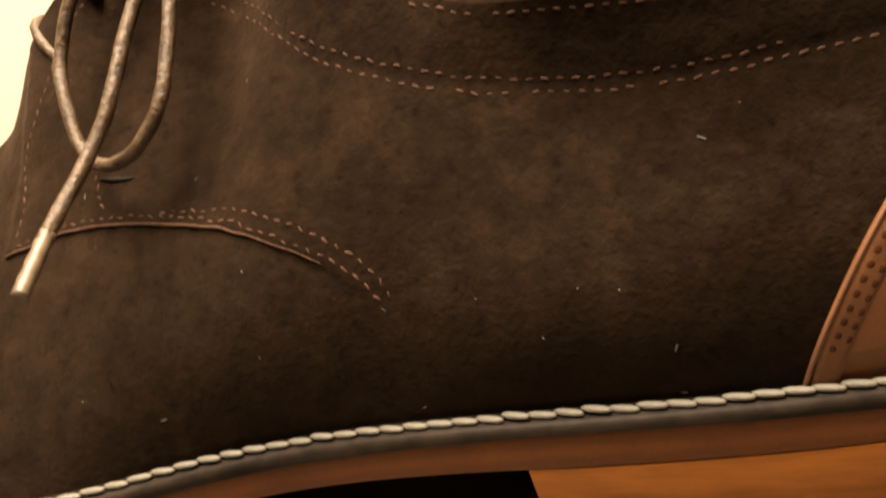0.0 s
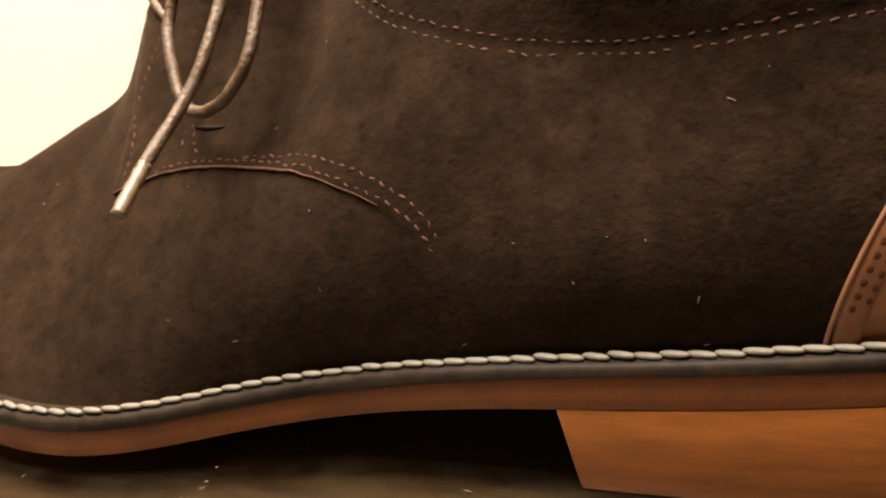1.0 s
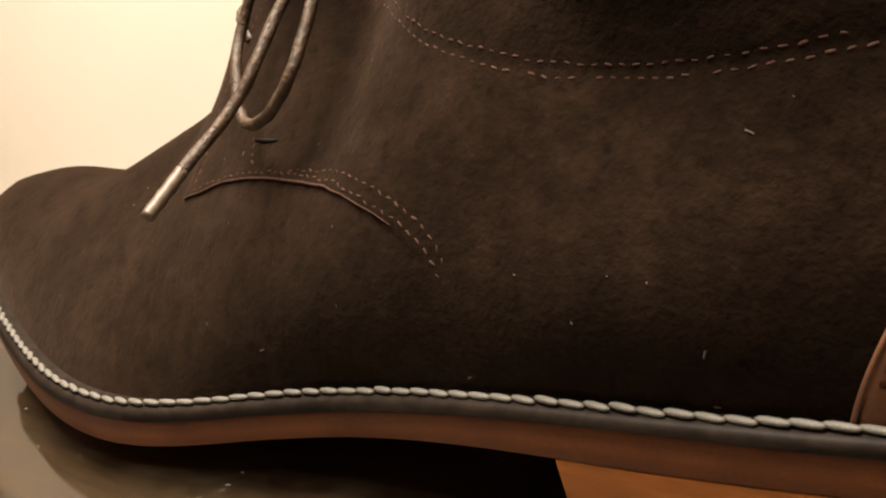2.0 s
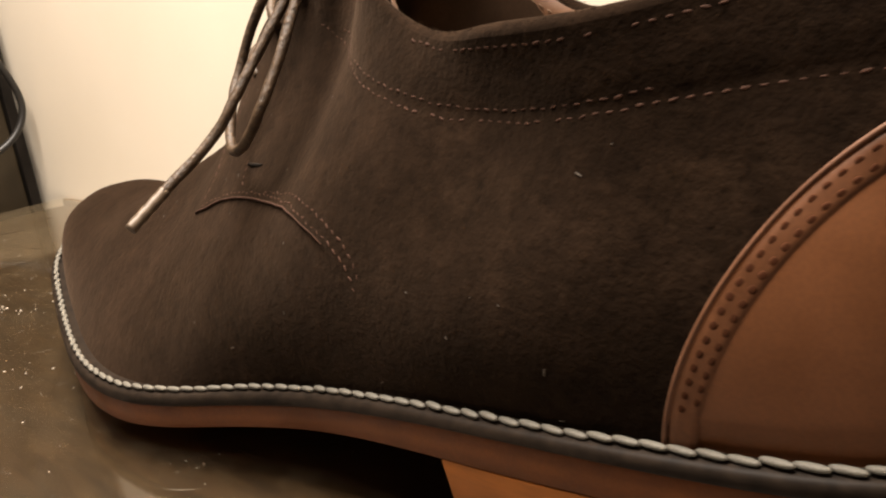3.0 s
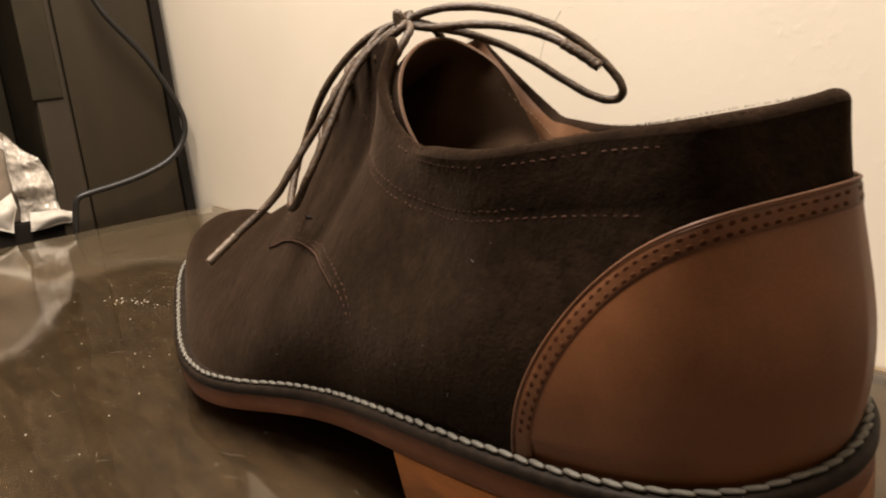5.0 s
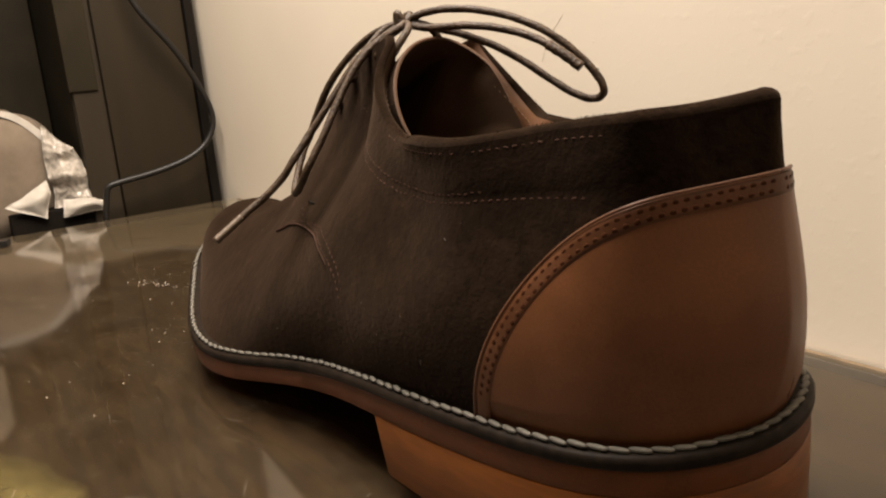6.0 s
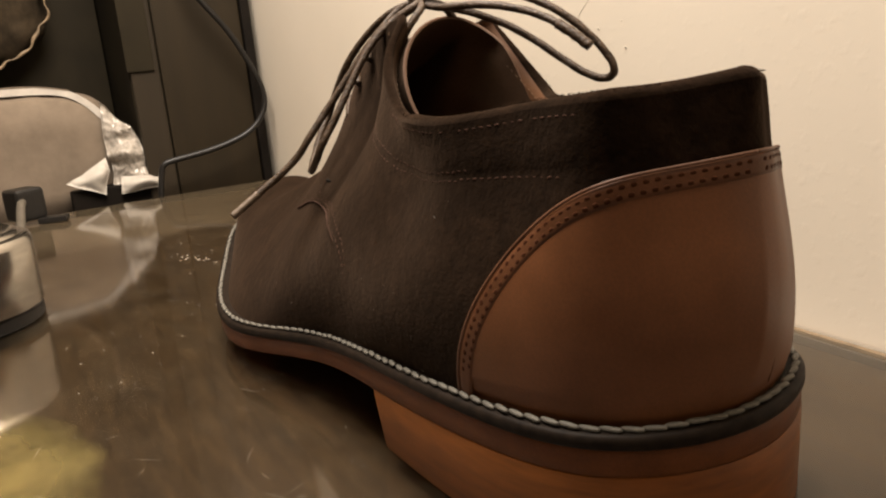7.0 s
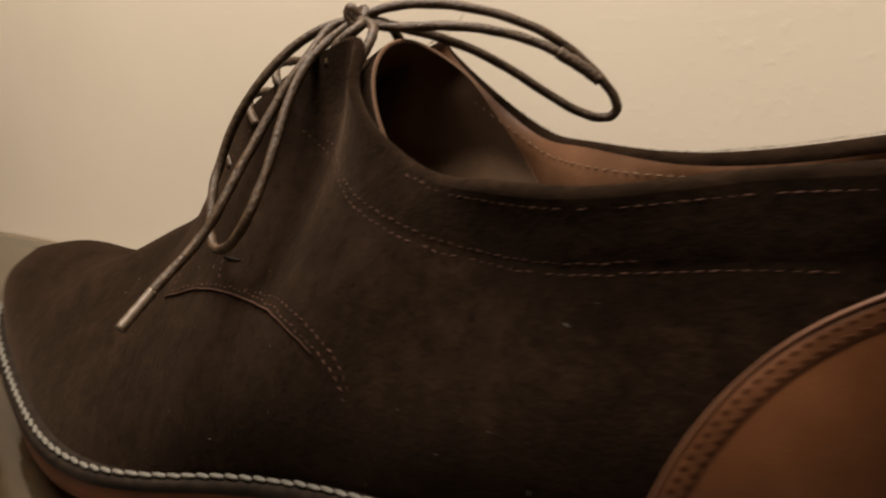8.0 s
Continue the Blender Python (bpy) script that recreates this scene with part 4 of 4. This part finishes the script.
cord("lace_tail", [(-0.0500, 0.0630, 0.1170), (-0.0490, 0.0605, 0.1225), (-0.0500, 0.0560, 0.1265), KNOT], 0.0014)
cord("lace_tail", [(-0.0465, 0.0385, 0.1150), (-0.0445, 0.0430, 0.1215), (-0.0470, 0.0480, 0.1258), KNOT], 0.0013)
# crossings over the facing
for x, z in ((-0.1030, 0.0945), (-0.0905, 0.1070), (-0.0780, 0.1155)):
    y = 0.0500
    cord("lace_crossing", [(x + 0.0065, y - 0.0120, z - 0.0055), (x + 0.0015, y - 0.0095, z - 0.0015), (x - 0.0022, y - 0.0050, z + 0.0018), (x - 0.0026, y, z + 0.0024), (x - 0.0018, y + 0.0060, z + 0.0012), (x + 0.0030, y + 0.0120, z - 0.0050)], 0.0013)

# ---- beyond the table's end ----
CX = -0.600
cabinet = tagged(new("cabinet"), "dark brown laminate cabinet with upright boards beside the wall", "cabinet")
part("carcass", box((CX - 0.45, 0.036, -0.74), (CX - 0.006, WALL_Y - 0.004, 1.2), 0.001), OLIVE_BOARD, cabinet)
part("panel", box((CX - 0.006, 0.064, -0.74), (CX + 0.000, 0.1445, 1.2), 0.0012), CABINET, cabinet, "dark brown upright panel")
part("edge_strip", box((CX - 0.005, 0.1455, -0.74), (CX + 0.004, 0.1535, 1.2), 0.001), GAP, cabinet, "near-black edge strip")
part("upright_board", box((CX - 0.006, 0.037, -0.74), (CX - 0.001, 0.0625, 1.2), 0.001), CABINET_LIGHT, cabinet, "worn lighter brown upright board")
# added overlay for the dark notch above the lighter part of the board
part("upper_overlay", box((CX - 0.0008, 0.0340, 0.112), (CX + 0.0012, 0.0585, 1.2), 0.0008), OLIVE_BOARD, cabinet, "dark overlay on the board's upper part")
part("side_board", box((CX - 0.45, -0.60, -0.74), (CX - 0.13, 0.034, 1.2), 0.001), OLIVE_BOARD, cabinet, "dark recessed board")
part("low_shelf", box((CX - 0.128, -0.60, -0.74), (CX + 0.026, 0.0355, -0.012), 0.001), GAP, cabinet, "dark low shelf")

cable = tagged(new("cable"), "black cable looping beside the cabinet onto the table end", "cable")
v, f = tube([(-0.577, 0.080, 0.300), (-0.577, 0.088, 0.215), (-0.575, 0.100, 0.175), (-0.575, 0.122, 0.145), (-0.575, 0.139, 0.113), (-0.575, 0.150, 0.078), (-0.575, 0.138, 0.053), (-0.575, 0.115, 0.041),
             (-0.575, 0.084, 0.034), (-0.575, 0.054, 0.030), (-0.576, 0.045, 0.022), (-0.577, 0.041, 0.0), (-0.578, 0.040, -0.06), (-0.580, 0.040, -0.30)], 0.0027, 12, 10)
part_mesh("cord", mesh_from("cord", v, f, CABLE), cable)


def blob(name, centre, radii, material, parent=None, label="", power=2.6, rough=0.0, freq=30.0, n=48, m=32, floor=None):
    """A rounded soft body with an uneven surface."""
    verts, faces = [], []
    for i in range(n):
        a = 2 * math.pi * i / n
        for j in range(m):
            b = -math.pi / 2 + math.pi * j / (m - 1)
            c = Vector((math.copysign(abs(math.cos(a)) ** (2 / power), math.cos(a)) * abs(math.cos(b)) ** (2 / power),
                        math.copysign(abs(math.sin(a)) ** (2 / power), math.sin(a)) * abs(math.cos(b)) ** (2 / power),
                        math.copysign(abs(math.sin(b)) ** (2 / power), math.sin(b))))
            p = Vector([centre[k] + c[k] * radii[k] for k in range(3)])
            if rough:
                q = noise.noise(p * freq) + 0.5 * noise.noise(p * freq * 2.3)
                p += Vector([c[k] for k in range(3)]) * rough * q
            if floor is not None and p.z < floor:
                p.z = floor
            verts.append(tuple(p))
    return part_mesh(name, mesh_from(name, verts, grid_faces(n, m, True), material), parent, label)


def ribbon(name, line, width, thick, material, parent, label="", lean=(1, 0, 0)):
    """A bent strip along a line, width along lean."""
    us = np.linspace(0, len(line) - 1, (len(line) - 1) * 8 + 1)
    p = spline(line, us)
    t = np.gradient(p, axis=0)
    t /= np.linalg.norm(t, axis=1)[:, None]
    w = np.array(lean, float)
    verts, faces = [], []
    for c, d in zip(p, t):
        nrm = np.cross(d, w)
        nrm /= np.linalg.norm(nrm)
        verts += [c - w * width / 2 - nrm * thick / 2, c + w * width / 2 - nrm * thick / 2, c + w * width / 2 + nrm * thick / 2, c - w * width / 2 + nrm * thick / 2]
    k = len(p)
    for i in range(k - 1):
        for j in range(4):
            q = (j + 1) % 4
            faces.append((4 * i + j, 4 * i + q, 4 * i + 4 + q, 4 * i + 4 + j))
    faces += [(0, 1, 2, 3), (4 * k - 1, 4 * k - 2, 4 * k - 3, 4 * k - 4)]
    ob = part_mesh(name, mesh_from(name, verts, faces, material), parent, label)
    ob.data.set_sharp_from_angle(angle=radians(40))
    return ob


def crumple(name, corners, material, parent, label, amp=0.006, freq=70.0, n=26, depth=0.0012):
    """A crumpled sheet between four corners, with thickness."""
    c = [Vector(k) for k in corners]
    nrm = (c[1] - c[0]).cross(c[3] - c[0]).normalized()
    front = []
    for i in range(n):
        for j in range(n):
            u, v = i / (n - 1), j / (n - 1)
            p = c[0] * (1 - u) * (1 - v) + c[1] * u * (1 - v) + c[2] * u * v + c[3] * (1 - u) * v
            k = noise.noise(p * freq) + 0.6 * abs(noise.noise(p * freq * 2.1 + Vector((3, 1, 2))))
            edge = math.sin(math.pi * u) * math.sin(math.pi * v)
            p = p + nrm * (amp * k + 0.010 * edge) + Vector((0, 1, 0)) * 0.004 * noise.noise(p * 45) + Vector((0, 0, 1)) * 0.004 * noise.noise(p * 50 + Vector((5, 5, 5))) * (1 - 0.7 * (v < 0.05))
            front.append(p)
    back = [p - nrm * depth for p in front]
    fs = grid_faces(n, n)
    faces = fs + [tuple(n * n + k for k in f[::-1]) for f in fs]
    for k in range(n - 1):
        for a, b in ((k, k + 1), ((n - 1) * n + k + 1, (n - 1) * n + k), ((k + 1) * n, k * n), (k * n + n - 1, (k + 1) * n + n - 1)):
            faces.append((b, a, n * n + a, n * n + b))
    return part_mesh(name, mesh_from(name, front + back, faces, material), parent, label)


# a padded grey-beige bundle in white wrapping, on the low shelf
bundle = tagged(new("wrapped_bundle"), "grey-beige padded bundle in torn white wrapping and crinkled plastic", "bundle")
blob("padding", (-0.655, -0.088, 0.042), (0.043, 0.110, 0.0615), CLOTH, bundle, "smooth grey-beige fabric", 3.8, 0.004, 22.0, floor=-0.0118)
ribbon("band", [(-0.6450, -0.205, 0.0900), (-0.6470, -0.140, 0.1010), (-0.6470, -0.085, 0.1045), (-0.6470, -0.045, 0.1035), (-0.6450, -0.015, 0.0975), (-0.6430, 0.006, 0.0790), (-0.6410, 0.019, 0.0600)], 0.044, 0.006, WRAP, bundle, "white folded wrapping band")
for k in range(3):
    ribbon("fold_line", [(-0.6235 - 0.006 * k, -0.205, 0.0945), (-0.6255 - 0.006 * k, -0.140, 0.1052), (-0.6255 - 0.006 * k, -0.085, 0.1085), (-0.6255 - 0.006 * k, -0.045, 0.1075), (-0.6235 - 0.006 * k, -0.015, 0.1015)], 0.0016, 0.0012, CLOTH, bundle)
crumple("plastic_wrap", [(-0.612, 0.006, 0.010), (-0.604, 0.046, 0.006), (-0.610, 0.030, 0.066), (-0.616, 0.008, 0.086)], PLASTIC, bundle, "crinkled clear plastic wrapping", 0.007, 85.0, 34)
crumple("paper_flap", [(-0.600, -0.036, 0.020), (-0.598, -0.004, 0.006), (-0.604, 0.003, 0.026), (-0.606, 0.004, 0.041)], WRAP, bundle, "torn white paper flap", 0.002, 60.0, 16)
crumple("paper_flap", [(-0.599, 0.012, 0.004), (-0.597, 0.046, 0.006), (-0.600, 0.044, 0.015), (-0.602, 0.014, 0.020)], WRAP, bundle, "torn white paper flap", 0.002, 60.0, 16)
# solid block, coloured near-black for the shade under the wrapping
part("shade_block", box((-0.665, -0.032, -0.0118), (-0.604, 0.044, 0.012), 0.002), GAP, bundle, "near-black block in place of the shaded hollow under the wrapping")

# a dark cap hanging on the recessed board
cap = tagged(new("cap"), "dark cap with a frayed tan rim hanging in the recess", "cap")
blob("crown", (-0.703, -0.084, 0.196), (0.0245, 0.070, 0.070), CAP_CLOTH, cap, "", 2.2, 0.006, 40.0)
cr = random.Random(5)
rim_pts = []
for k in range(40):
    a = math.pi * (1.18 + 0.95 * k / 39)
    r = 0.0705 + cr.uniform(-0.0016, 0.0016) + 0.002 * math.sin(k * 0.9)
    rim_pts.append((-0.687 + cr.uniform(-0.001, 0.001), -0.084 + r * math.cos(a), 0.196 + r * math.sin(a)))
v, f = tube(rim_pts, 0.0017, 8, 3, lambda q: 0.75 + 0.3 * math.sin(61 * q) + 0.2 * math.sin(23 * q))
part_mesh("rim", mesh_from("rim", v, f, BROWN_RIM), cap, "frayed tan rim")

# small black plug with a grey lead, at the table's end
plug = tagged(new("plug"), "small black plug with a dull grey lead on the glass", "plug")
bm = box((-0.012, -0.012, 0.0), (0.012, 0.012, 0.026), 0.004, 3)
bmesh.ops.transform(bm, matrix=pose(-0.535, -0.072, 0.0042, 0, 0, 25), verts=bm.verts)
part("plug_body", bm, CABLE, plug, smooth=False)
bm = box((-0.004, -0.006, 0.0), (0.018, 0.006, 0.005), 0.001, 2)
bmesh.ops.transform(bm, matrix=pose(-0.528, -0.060, 0.0004, 0, 0, 70), verts=bm.verts)
part("foot", bm, CABLE, plug)
v, f = tube([(-0.528, -0.073, 0.020), (-0.510, -0.076, 0.017), (-0.480, -0.080, 0.0042), (-0.430, -0.086, 0.0036), (-0.370, -0.096, 0.0036), (-0.320, -0.125, 0.0036), (-0.300, -0.180, 0.0036)], 0.0034, 10, 8)
part_mesh("lead", mesh_from("lead", v, f, make_plain("grey_lead", (0.10, 0.085, 0.065), 0.45, 0, 300, 0.2)), plug, "dull grey rubber lead")

# steel tin
def lathe(profile, centre, sides=72):
    verts = []
    for i in range(sides):
        a = 2 * math.pi * i / sides
        for r, z in profile:
            verts.append((centre[0] + r * math.cos(a), centre[1] + r * math.sin(a), centre[2] + z))
    return verts, grid_faces(sides, len(profile), True)


tin = tagged(new("tin"), "round polished steel tin with a black foot ring", "tin")
C = (-0.248, -0.124, 0.0)
for nm, prof, m_, lab in (("foot_ring", [(0.0, 0.0002), (0.0440, 0.0002), (0.0455, 0.0010), (0.0455, 0.0065), (0.0440, 0.0075)], CABLE, "black rubber foot ring"),
                          ("body", [(0.0445, 0.0070), (0.0462, 0.0082), (0.0465, 0.0380), (0.0455, 0.0412), (0.0425, 0.0428), (0.0405, 0.0422)], CHROME, "polished steel body"),
                          ("lid", [(0.0412, 0.0424), (0.0400, 0.0440), (0.0380, 0.0446), (0.0352, 0.0428), (0.0200, 0.0424), (0.0, 0.0424)], CHROME, "steel lid"),
                          ("lid_ring", [(0.0300, 0.0425), (0.0300, 0.0432), (0.0225, 0.0432), (0.0225, 0.0425)], CABLE, "dark ring on the lid")):
    v, f = lathe(prof, C)
    ob = part_mesh(nm, mesh_from(nm, v, f, m_), tin, lab)
    ob.data.set_sharp_from_angle(angle=radians(45))
